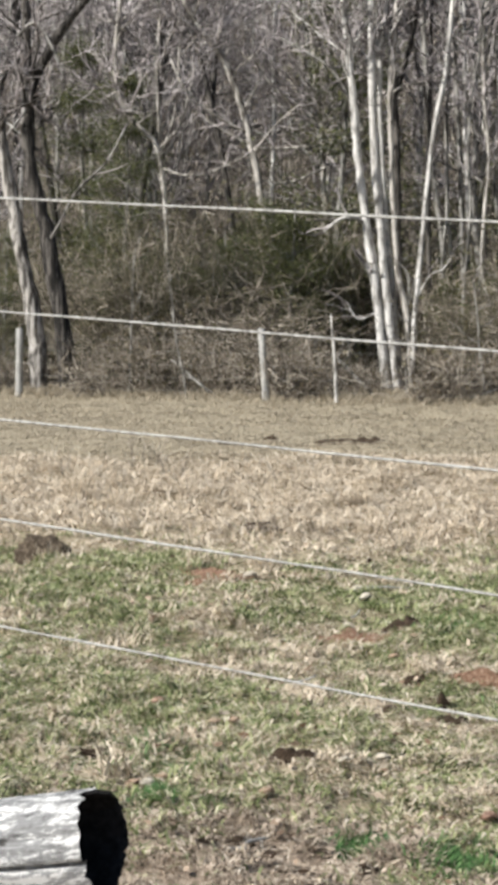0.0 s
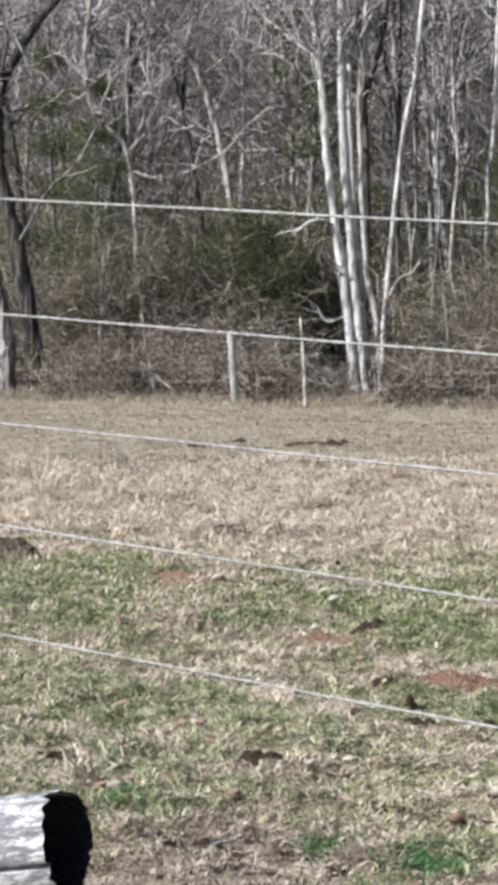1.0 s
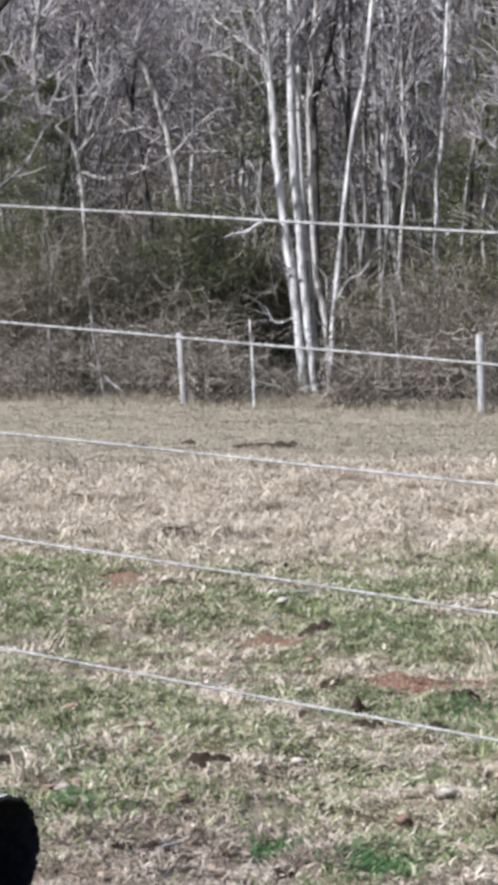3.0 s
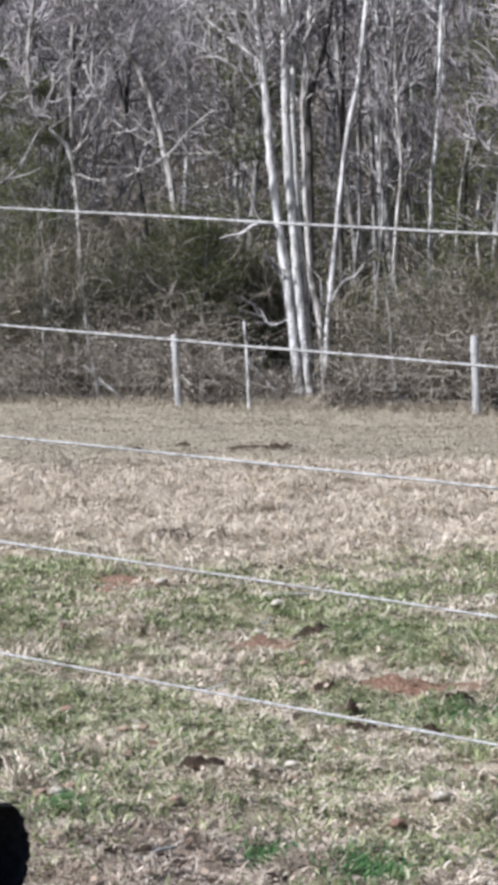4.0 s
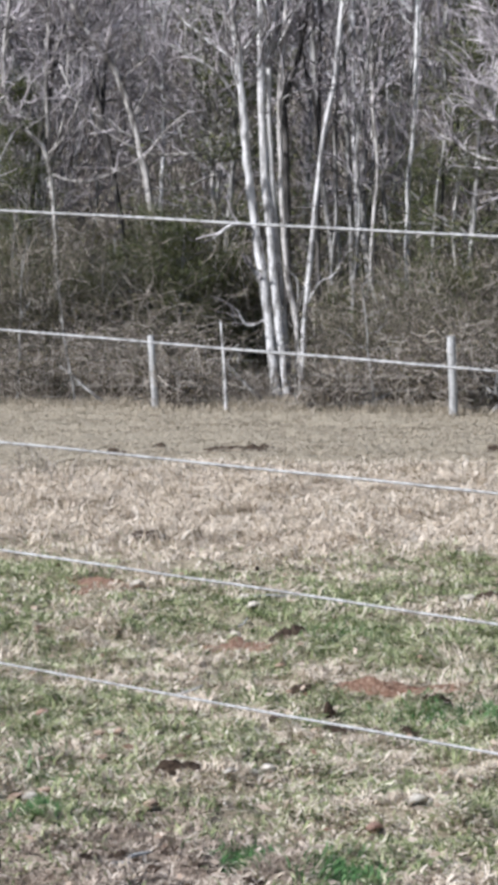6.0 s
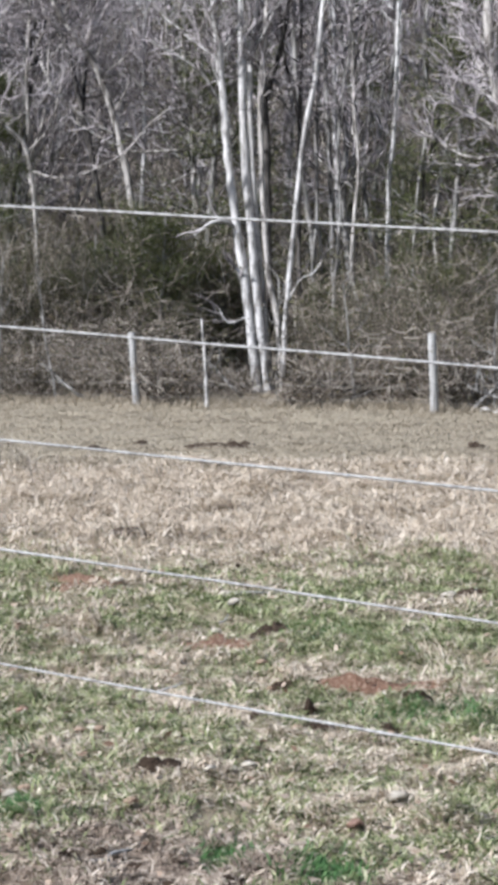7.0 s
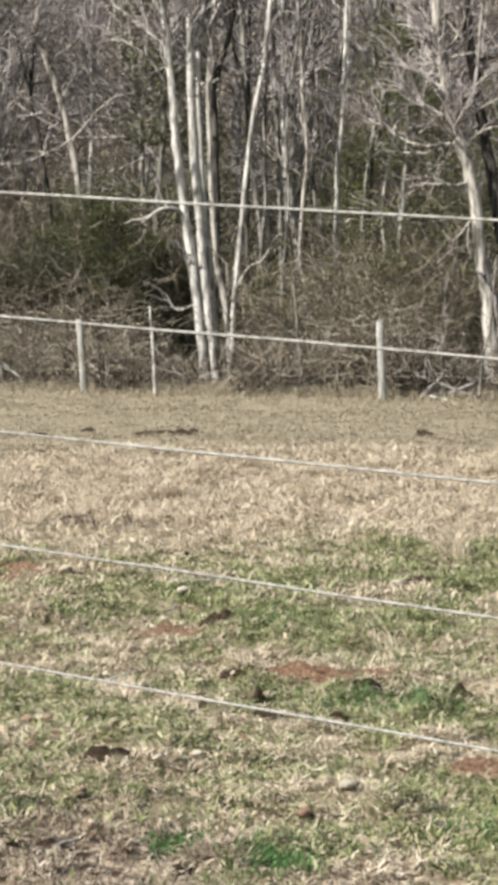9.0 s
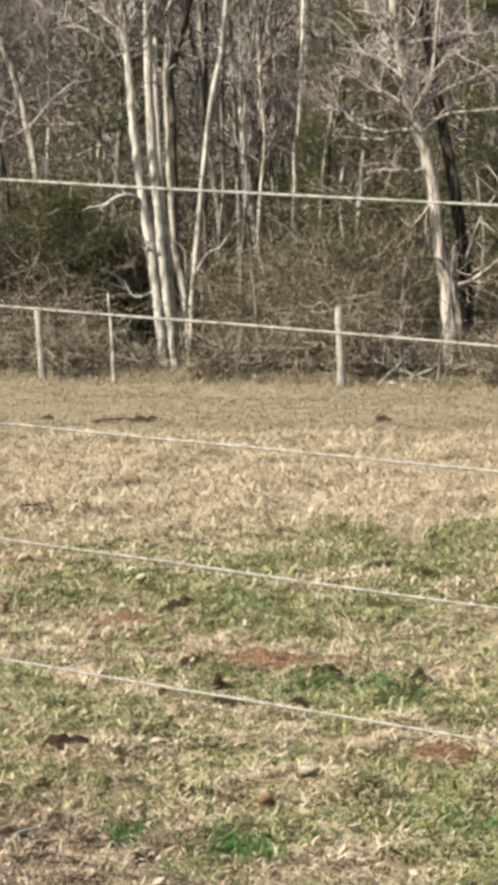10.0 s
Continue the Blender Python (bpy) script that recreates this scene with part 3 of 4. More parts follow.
leading_tree("grey_tree", "crooked grey bare tree with an elbowed trunk", [([(-4.2, 47, 0), (-4.2, 47, 2.6), (-4.3, 47, 4.6), (-4.5, 47, 5.75), (-5.25, 47, 6.55), (-5.45, 47, 7.7), (-5.3, 47, 9.1)], 0.065, 0.045), ([(-4.35, 47.1, 4.9), (-4.42, 47.1, 6.2), (-4.45, 47.1, 7.6), (-4.35, 47.1, 9.1)], 0.045, 0.035)],
             [([(-4.4, 47, 5.2), (-3.8, 46.8, 5.0), (-3.2, 46.7, 5.05), (-2.4, 46.6, 5.4)], 0.03, 0.018), ([(-4.45, 47, 5.6), (-3.9, 46.8, 6.2), (-3.6, 46.7, 7.2)], 0.03, 0.018), ([(-4.4, 47, 5.4), (-4.0, 46.8, 6.6), (-3.9, 46.8, 8.2)], 0.028, 0.018)], BARK_MOTTLED, 20, 22, 0.45, 2.8, crown=TWIG_PALE, back=1.065)
leading_tree("grey_tree", "leaning pale grey bare tree", [([(-1.6, 47, 0), (-1.75, 47, 3.0), (-2.1, 47, 5.0), (-2.42, 47, 6.5), (-2.88, 47, 7.72), (-3.48, 47, 8.5), (-3.82, 47, 9.2)], 0.085, 0.07)],
             [([(-2.42, 47, 6.5), (-2.0, 46.8, 7.3), (-1.8, 46.7, 8.4)], 0.035, 0.02), ([(-2.3, 47, 6.0), (-2.9, 46.8, 6.3), (-3.7, 46.6, 6.9), (-4.1, 46.6, 7.7)], 0.035, 0.018), ([(-2.2, 47, 5.5), (-1.6, 46.8, 6.2), (-1.1, 46.7, 6.6)], 0.03, 0.018)], BARK_MOTTLED, 21, 22, 0.45, 3.0, "", 0.0, 0.8, crown=TWIG_PALE, back=1.065)
leading_tree("grey_tree", "pale bare tree with long sweeping side limbs", [([(-0.35, 47.6, 0), (-0.4, 47.6, 2.6), (-0.5, 47.6, 4.6), (-0.55, 47.6, 6.0), (-0.75, 47.6, 7.8), (-0.85, 47.6, 9.4)], 0.09, 0.06)],
             [([(-0.52, 47.5, 5.75), (-1.4, 47.2, 5.65), (-2.2, 47.0, 5.7), (-3.3, 46.8, 6.3)], 0.045, 0.018), ([(-0.55, 47.5, 6.1), (-1.4, 47.2, 6.8), (-2.1, 47.0, 7.6), (-2.6, 46.9, 8.8)], 0.04, 0.02), ([(-0.5, 47.5, 5.2), (-1.3, 47.2, 4.85), (-2.0, 47.0, 4.9), (-2.9, 46.8, 5.3)], 0.04, 0.015),
              ([(-0.55, 47.5, 6.3), (0.0, 47.3, 7.2), (0.2, 47.2, 8.6)], 0.035, 0.02), ([(-0.5, 47.5, 5.5), (0.1, 47.2, 5.9), (0.4, 47.1, 6.6)], 0.03, 0.015), ([(-0.6, 47.5, 6.8), (-1.1, 47.3, 8.0), (-1.2, 47.2, 9.3)], 0.035, 0.02)], BARK_MOTTLED, 24, 28, 0.45, 3.2, "", -0.1, 0.7, crown=TWIG_PALE, back=1.065)
leading_tree("sycamore", "pale mottled bare tree with spreading fine branches", [
    ([(6.74, 40.0, 0), (6.6, 40.0, 1.2), (6.5, 40.0, 2.12), (6.2, 40.0, 4.16), (5.91, 40.0, 5.06), (5.62, 40.0, 6.41), (5.44, 40.0, 7.53)], 0.15, 0.1)],
    [([(6.93, 39.9, -0.1), (6.8, 39.95, 1.2), (6.6, 40.0, 2.0), (6.5, 40, 2.6)], 0.07, 0.075), ([(6.5, 40, 1.9), (6.85, 39.9, 1.85), (7.25, 39.8, 2.06), (7.9, 39.7, 2.6)], 0.05, 0.03), ([(6.2, 40, 4.2), (5.8, 39.8, 4.1), (5.3, 39.7, 4.25), (4.8, 39.6, 4.2)], 0.04, 0.015), ([(5.95, 40, 5.0), (5.5, 39.8, 5.4), (5.0, 39.7, 5.75), (4.7, 39.6, 6.1)], 0.045, 0.015),
     ([(6.0, 40, 4.8), (6.4, 39.8, 5.2), (7.0, 39.7, 5.3), (7.8, 39.6, 5.35)], 0.04, 0.02), ([(5.8, 40, 5.5), (6.2, 39.8, 6.1), (6.3, 39.7, 7.2), (6.4, 39.6, 8.5)], 0.045, 0.02), ([(6.3, 40, 3.6), (6.0, 39.8, 3.2), (5.7, 39.7, 2.9)], 0.025, 0.012)],
    BARK_MOTTLED, 22, 34, 0.5, 2.6, "", 0.0, 0.9, 0.012, 6, 5, TWIG_PALE)
# Dark bark colour also stands in for the shade on this trunk.
leading_tree("dark_tree", "dark vine-hung bare tree beside a pale trunk", [([(7.12, 40.4, 0), (6.98, 40.4, 2.46), (6.7, 40.4, 4.3), (6.45, 40.4, 5.55), (6.2, 40.4, 6.9), (6.1, 40.4, 7.8)], 0.15, 0.09)], [([(6.95, 40.3, 2.2), (7.3, 40.2, 3.2), (7.7, 40.1, 3.8)], 0.03, 0.02), ([(7.05, 40.3, 0.6), (7.35, 40.2, 2.5), (7.2, 40.1, 4.0)], 0.025, 0.02)], BARK_DARK, 23, 9, 0.6, 2.2)


# ---- woods: the rest of the bare trees ----
def forest_tree(seed, height, r, mat, count, lo, reach, forked):
    rng = np.random.default_rng(seed)
    tree = base("bare_tree", (0, 0, 0), "slim bare winter tree on a wooded slope", "tree", "bare trees of the woods")
    trunk, limbs, twigs = Tubes(), Tubes(), Tubes()
    line = sprout(rng, (0, 0, -0.4), (rng.normal(0, 0.05), rng.normal(0, 0.05), 1), height, 14, 0.05, 0.06)
    trunk.add(line, np.linspace(r, 0.02, 14) * (1 + rng.normal(0, 0.03, 14)), 7)
    clothe(rng, limbs, twigs, line, r, 0.02, count, lo, reach, 5, 3, 0.1, 1.05, 0.017)
    if forked:
        k = 4 + int(rng.integers(0, 3))
        w = np.array([rng.normal(0, 0.2), rng.normal(0, 0.2), 1.0])
        fork = sprout(rng, line[k], w / np.linalg.norm(w), height * 0.55, 9, 0.06, 0.08)
        trunk.add(fork, np.linspace(r * 0.6, 0.02, 9), 6)
        clothe(rng, limbs, twigs, fork, r * 0.6, 0.02, count // 2, 0.2, reach, 5, 3, 0.1, 1.0, 0.017)
    part("trunk", trunk.mesh("trunk"), mat, tree)
    tagged(part("branching", limbs.mesh("branching"), mat, tree), kind="stuff")
    tagged(part("crown", twigs.mesh("crown"), TWIG, tree, "bare grey twigs"), kind="stuff")
    return tree


def settle(tree, x, y, turn, size, drop=0.0):
    return pose(x, y, on_ground(x, y) - drop, 0, 0, turn) @ Matrix.Scale(size, 4)


rng = np.random.default_rng(7)
kinds = [forest_tree(100 + k, *spec) for k, spec in enumerate((
    (15, 0.095, BARK_GREY, 22, 0.25, 3.2, True), (13, 0.07, BARK_GREY, 22, 0.2, 2.8, False), (17, 0.12, BARK_DARK, 22, 0.3, 3.4, True),
    (12, 0.06, BARK_GREY, 18, 0.25, 2.4, False), (14, 0.085, BARK_GREY, 24, 0.15, 3.4, True), (8, 0.045, BARK_GREY, 24, 0.1, 2.4, False), (16, 0.08, BARK_WHITE, 20, 0.3, 3.2, True)))]
spots = []
tries = 0
while len(spots) < 98 and tries < 6000:
    tries += 1
    s = 4.5 + 46 * rng.random() ** 1.25
    y0 = 40 + s * 1.23
    x = rng.uniform(-0.23, 0.25) * y0
    y = float(wood_y(x)) + s * 1.23
    if all((x - a) ** 2 + (y - b) ** 2 > (1.1 + s * 0.02) ** 2 for a, b in spots) and not (s < 11 and (abs(x - 1.1) < 1.3 or abs(x - 6.6) < 1.6 or abs(x + 7.3) < 1.3)) and not (s < 10 and -6.2 < x < 5.0):
        spots.append((x, y))
for i, (x, y) in enumerate(spots):
    first = kinds[i % len(kinds)]
    m = settle(first, x, y, rng.uniform(0, 360), rng.uniform(0.8, 1.2))
    if i < len(kinds):
        first.matrix_basis = m
    else:
        copy_thing(first, m)


# ---- woods far up the slope and to the sides, too many to tell apart ----
def far_woods():
    r = np.random.default_rng(31)
    sources = []
    for k in range(4):
        t = Tubes()
        line = sprout(r, (0, 0, -0.4), (0, 0, 1), 15, 7, 0.06, 0.06)
        t.add(line, np.linspace(0.12, 0.03, 7), 4, False)
        for _ in range(48):
            s = 0.12 + 0.88 * r.random()
            i = min(int(s * 6), 5)
            az, el = r.random() * 6.28, r.uniform(0.1, 1.1)
            limb = sprout(r, line[i] + (s * 6 - i) * (line[i + 1] - line[i]), (np.cos(az) * np.cos(el), np.sin(az) * np.cos(el), np.sin(el)), 3.6 * (1.2 - 0.7 * s), 3, 0.25, 0.1)
            t.add(limb, (0.035, 0.028, 0.02), 3, False)
            w = r.normal(0, 0.55, (12, 3)) + (limb[-1] - limb[0]) / 2.5
            w *= (r.uniform(0.5, 1.7, 12) / np.linalg.norm(w, axis=1))[:, None]
            root = limb[0] + (limb[-1] - limb[0]) * r.random((12, 1))
            t.spikes(root, root + w, 0.024)
        sources.append((np.concatenate(t.v), np.concatenate(t.q), np.concatenate(t.t)))
    V, Q, T, n = [], [], [], 0
    for i in range(140):
        if i < 105:
            s = r.uniform(44, 100)
            x = r.uniform(-0.25, 0.27) * (40 + s * 1.23)
        else:
            s, x = r.uniform(8, 50), r.choice([-1, 1]) * r.uniform(15, 34)
        y = float(wood_y(x)) + s * 1.23
        v, q, tri = sources[i % 4]
        a, size = r.random() * 6.28, r.uniform(0.8, 1.25)
        w = v * size
        V.append(np.stack([w[:, 0] * np.cos(a) - w[:, 1] * np.sin(a) + x, w[:, 0] * np.sin(a) + w[:, 1] * np.cos(a) + y, w[:, 2] + on_ground(x, y)], -1))
        Q.append(q + n)
        T.append(tri + n)
        n += len(v)
    return mesh_of("far_woods", np.concatenate(V), np.concatenate(Q), np.concatenate(T))


tagged(part("far_woods", far_woods(), TWIG_PALE), "bare grey winter woods high on a slope", "woods", kind="stuff")


# ---- undergrowth ----
def leaf_cards(rng, centres, size, flat=0.4, slim=0.45):
    """Small folded leaves, two triangles each, at the given places."""
    n = len(centres)
    a = rng.normal(0, 1, (n, 3))
    a[:, 2] *= flat
    a /= np.linalg.norm(a, axis=1)[:, None]
    b = np.cross(a, rng.normal(0, 1, (n, 3)))
    b /= np.linalg.norm(b, axis=1)[:, None]
    s = size * rng.uniform(0.6, 1.4, (n, 1))
    v = np.stack([centres, centres + a * s + b * s * slim, centres + a * s * 2, centres + a * s - b * s * slim], 1)
    return v.reshape(-1, 3), np.arange(n * 4).reshape(-1, 4)


def brush(seed, height, stems, leaves, leaf_mat, leaf_size, label, spread=0.9):
    rng = np.random.default_rng(seed)
    bush = base("bush", (0, 0, 0), label, "bush", "brush along the fence")
    t, tips = Tubes(), []
    for _ in range(stems):
        p = np.array([rng.normal(0, 0.35 * spread), rng.normal(0, 0.3 * spread), -0.1])
        w = np.array([rng.normal(0, 0.35), rng.normal(0, 0.35), 1.0])
        stem = sprout(rng, p, w / np.linalg.norm(w), height * rng.uniform(0.5, 1.1), 7, 0.2, 0.02)
        t.add(stem, np.linspace(rng.uniform(0.009, 0.02), 0.006, 7), 3, False)
        for _ in range(12):
            k = rng.integers(1, 7)
            w = rng.normal(0, 0.7, 3) + (0, 0, 0.35)
            twig = sprout(rng, stem[k], w / np.linalg.norm(w), rng.uniform(0.35, 1.1), 5, 0.38, 0.0)
            t.add(twig, np.linspace(0.011, 0.006, 5), 3, False)
            tips += list(twig[1:])
    tagged(part("brushwood", t.mesh("brushwood"), TWIG_BROWN, bush), kind="stuff")
    tips = np.array(tips)
    c = tips[rng.integers(0, len(tips), leaves)] + rng.normal(0, 0.14, (leaves, 3))
    tagged(part("foliage", mesh_of("foliage", *leaf_cards(rng, c, leaf_size), smooth=False), leaf_mat, bush), kind="stuff")
    return bush


def cedar(seed, height, wide, dense=30, size=0.05):
    rng = np.random.default_rng(seed)
    tree = base("cedar", (0, 0, 0), "dark olive evergreen cedar with ragged crown", "tree", "evergreens in the woods")
    t, limbs, sprays = Tubes(), Tubes(), []
    line = sprout(rng, (0, 0, -0.3), (0, 0, 1), height, 9, 0.03, 0.08)
    t.add(line, np.linspace(0.09, 0.015, 9), 7)
    for _ in range(int(15 * height)):
        s = rng.uniform(0.08, 0.98)
        i = min(int(s * 8), 7)
        az, el = rng.random() * 6.28, rng.uniform(-0.1, 0.6)
        limb = sprout(rng, line[i], (np.cos(az) * np.cos(el), np.sin(az) * np.cos(el), np.sin(el)), wide * (1.1 - s) * rng.uniform(0.6, 1.25) + 0.2, 5, 0.18, 0.05)
        limbs.add(limb, np.linspace(0.02, 0.006, 5), 3, False)
        for k in range(1, 5):
            sprays.append(limb[k] + rng.normal(0, 0.17, (dense, 3)))
    part("trunk", t.mesh("trunk"), BARK_GREY, tree)
    tagged(part("branching", limbs.mesh("branching"), BARK_GREY, tree), kind="stuff")
    tagged(part("foliage", mesh_of("foliage", *leaf_cards(rng, np.concatenate(sprays), size, 0.7, 0.22), smooth=False), EVERGREEN, tree), kind="stuff")
    return tree


def scatter(firsts, places):
    for i, (x, y, turn, size) in enumerate(places):
        m = settle(None, x, y, turn, size)
        if i < len(firsts):
            firsts[i].matrix_basis = m
        else:
            copy_thing(firsts[i % len(firsts)], m)


rng = np.random.default_rng(17)
scatter([cedar(200, 6.0, 2.0), cedar(201, 4.5, 1.9), cedar(202, 7.5, 2.2)],
        [(-1.9, 49.0, 0, 0.85), (-0.4, 51.0, 60, 0.85), (-2.6, 51.5, 130, 0.62), (-5.9, 52.5, 200, 0.95), (-7.0, 54.0, 20, 1.2), (6.4, 47.5, 75, 1.15), (8.6, 45.5, 10, 1.05), (7.6, 49.0, 300, 1.1), (-3.7, 53.0, 310, 0.7), (1.2, 54.0, 160, 0.7),
         (3.2, 53.0, 100, 0.75), (-9.0, 55.0, 250, 0.9), (5.2, 55.5, 140, 1.0), (10.5, 46.0, 180, 1.1), (-2.0, 57.0, 20, 0.8), (9.5, 55.0, 40, 1.2), (-4.6, 49.5, 15, 0.9), (-5.8, 49.0, 95, 0.75), (-3.0, 49.0, 220, 0.8), (0.3, 49.6, 170, 0.7), (2.4, 50.6, 80, 0.7), (4.6, 47.3, 30, 0.72), (5.6, 45.6, 260, 0.8), (-8.8, 50.5, 115, 0.95), (8.2, 42.6, 75, 0.8), (3.5, 47.6, 200, 0.6)])
scatter([cedar(203, 9.5, 2.6), cedar(204, 4.4, 1.5, 40, 0.045)], [(5.15, 44.4, 40, 1.1), (-1.35, 46.6, 10, 1.04), (-5.7, 50.4, 120, 0.85), (-0.05, 47.8, 100, 0.85), (-0.35, 50.0, 60, 1.2), (4.3, 42.2, 60, 0.36), (8.6, 43.6, 220, 0.9), (-3.6, 47.8, 190, 0.7), (4.0, 60.0, 80, 0.9), (2.35, 46.6, 20, 0.62), (-7.5, 58.0, 300, 1.0), (4.9, 43.6, 330, 0.7)])
bushes = [brush(300, 2.6, 16, 340, DRY_LEAF, 0.035, "tangled leafless brush with clinging dry leaves"), brush(301, 3.4, 14, 260, DRY_LEAF, 0.03, "tall tangled leafless brush stems"),
          brush(302, 2.2, 18, 800, OLIVE_LEAF, 0.032, "tangled brush with dull olive leaves"), brush(303, 1.3, 20, 300, DRY_LEAF, 0.03, "low dry brush with brown leaves"), brush(304, 4.2, 12, 700, OLIVE_LEAF, 0.034, "tall vine-hung brush with olive leaves")]
places = []
for i in range(165):
    s = 1.0 + 14 * rng.random() ** 1.2
    x = rng.uniform(-11.5, 11.5)
    kind = i % 5
    if kind == 3:
        s = rng.uniform(0.6, 4.0)
    elif kind in (2, 4):
        s = rng.uniform(3.5, 10)
    elif kind == 1:
        s = rng.uniform(5, 14)
    if kind != 3 and (-2.2 < x < 2.3 or 5.6 < x < 8.3) and s < 7.5:
        s = rng.uniform(7.5, 12)
    if kind != 3 and -8.4 < x < -5.3 and s < 4.8:
        s = rng.uniform(4.8, 9)
    foot = float(fence_y(x)) + s * 0.9 if kind == 3 else float(wood_y(x)) + s * 1.23
    places.append((x, foot, rng.uniform(0, 360), rng.uniform(0.75, 1.15) * (0.7 if s < 4 and kind != 3 else 1.0)))
scatter(bushes, places)
for x, y, size in ((-0.5, 45.6, 0.5), (0.35, 45.3, 0.5), (-0.05, 45.2, 0.65), (-1.2, 44.6, 0.9), (0.65, 44.9, 0.42), (-0.8, 45.9, 0.8), (1.9, 44.8, 0.5), (0.2, 47.6, 0.9), (0.15, 46.9, 0.7), (0.55, 47.9, 1.35), (1.7, 48.2, 1.4), (2.2, 45.6, 0.8), (1.2, 48.8, 1.5)):
    copy_thing(bushes[3], settle(None, x, y, 140 * x, size))
for i in range(46):
    x = rng.uniform(-5.2, -0.3) if i < 28 else rng.uniform(2.3, 5.6)
    copy_thing(bushes[(0, 2, 0, 3)[i % 4]], settle(None, x, float(fence_y(x)) + rng.uniform(1.6, 6.0), rng.uniform(0, 360), rng.uniform(0.6, 0.85)))
for k, x, y, size in ((2, -1.7, 45.2, 1.0), (2, -0.95, 45.9, 0.75), (0, -1.5, 44.9, 0.75), (0, -2.2, 44.8, 0.85), (2, -2.5, 45.4, 1.15), (0, -3.1, 44.6, 0.95)):
    copy_thing(bushes[k], settle(None, x, y, 97 * x, size))
hedge = [brush(305, 5.0, 24, 8000, OLIVE_LEAF, 0.03, "tall dense thicket hung with dull olive leaves", 1.4), brush(306, 4.6, 26, 4500, OLIVE_LEAF, 0.026, "tall dense thicket of bare crossing canes", 1.4)]
row = []
for i in range(42):
    x = rng.uniform(-5.6, -3.8) if i < 15 else rng.uniform(-3.0, 0.4) if i < 26 else rng.uniform(2.5, 5.6) if i < 37 else rng.uniform(7.6, 10.0)
    y = rng.uniform(48.2, 49.6) if 15 <= i < 26 else float(wood_y(x)) + rng.uniform(3.4, 6.5) + 2.6 * (4.0 < x < 7)
    row.append((x, y, rng.uniform(0, 360), rng.uniform(0.8, 1.1) * (0.68 if x > 2 else 0.86 if i < 15 else 1.0)))
scatter(hedge, row)


def undergrowth():
    """Crooked saplings, canes and vines over the whole wood floor, with clinging leaves."""
    r = np.random.default_rng(53)
    n = 18000
    s = 7.5 + 58 * r.random(n) ** 1.6
    x = r.uniform(-0.22, 0.24, n) * (40 + s * 1.23)
    y = wood_y(x) + s * 1.23
    root = np.stack([x, y, ground_z(x, y) - 0.05], -1)
    h = np.clip(r.gamma(2.2, 0.7, n), 0.4, 5.0)
    mid = root + np.stack([r.normal(0, 0.2, n) * h, r.normal(0, 0.2, n) * h, h * 0.55], -1)
    tip = mid + np.stack([r.normal(0, 0.28, n) * h, r.normal(0, 0.28, n) * h, h * 0.45], -1)
    t = Tubes()
    t.spikes(mid, root, 0.013)
    t.spikes(mid, tip, 0.014)
    for _ in range(2):
        k = r.random((n, 1))
        p = mid + (tip - mid) * k
        w = r.normal(0, 0.6, (n, 3)) + (0, 0, 0.2)
        t.spikes(p, p + w * (0.3 + 0.2 * h)[:, None], 0.011)
    at = r.integers(0, n, 60000)
    c = mid[at] + (tip - mid)[at] * r.random((60000, 1)) + r.normal(0, 0.35, (60000, 3))
    near = s[at] < 26
    return t.mesh("undergrowth"), leaf_cards(r, c[near], 0.08)


canes, leaf_mesh = undergrowth()
tagged(part("undergrowth", canes, TWIG_BROWN), "tangled bare undergrowth on the wood floor", "undergrowth", kind="stuff")
tagged(part("clinging_leaves", mesh_of("clinging_leaves", *leaf_mesh, smooth=False), OLIVE_LEAF), "dull olive leaves clinging in tangled undergrowth", "leaves", kind="stuff")

# ---- thin stems along the far fence, fallen limbs and pale stones ----
for k, (x, back, h, r, lean) in enumerate(((-0.17, 0.08, 1.75, 0.045, -0.04), (1.2, 2.5, 2.6, 0.022, 0.05), (4.9, 1.0, 2.2, 0.025, 0.06), (5.55, 1.4, 2.6, 0.03, 0.05), (-3.2, 0.8, 2.8, 0.025, -0.1), (-4.6, 1.6, 3.2, 0.03, 0.08), (2.6, 1.6, 2.4, 0.022, -0.08), (7.6, 1.8, 3.0, 0.03, 0.05))):
    t, y = Tubes(), float(fence_y(x)) + back
    line = sprout(np.random.default_rng(500 + k), (0, 0, -0.1), (lean, 0, 1), h, 9, 0.07 if k else 0.015, 0.03 if k else 0.0)
    t.add(line, np.linspace(r, r * 0.45, 9), 6)
    for j in (4, 5, 6, 7, 8) if k else ():
        t.add(sprout(np.random.default_rng(600 + k * 9 + j), line[j], (random.uniform(-1, 1), random.uniform(-1, 1), 0.5), random.uniform(0.3, 0.8), 4, 0.2, 0.1), (0.012, 0.01, 0.008, 0.005), 3, False)
    ob = part("sapling", t.mesh("sapling"), BARK_WHITE if k == 0 else BARK_GREY)
    ob.location = (x, y, on_ground(x, y))
    tagged(ob, "thin bare sapling stem beside the far fence", "sapling", "saplings by the fence")
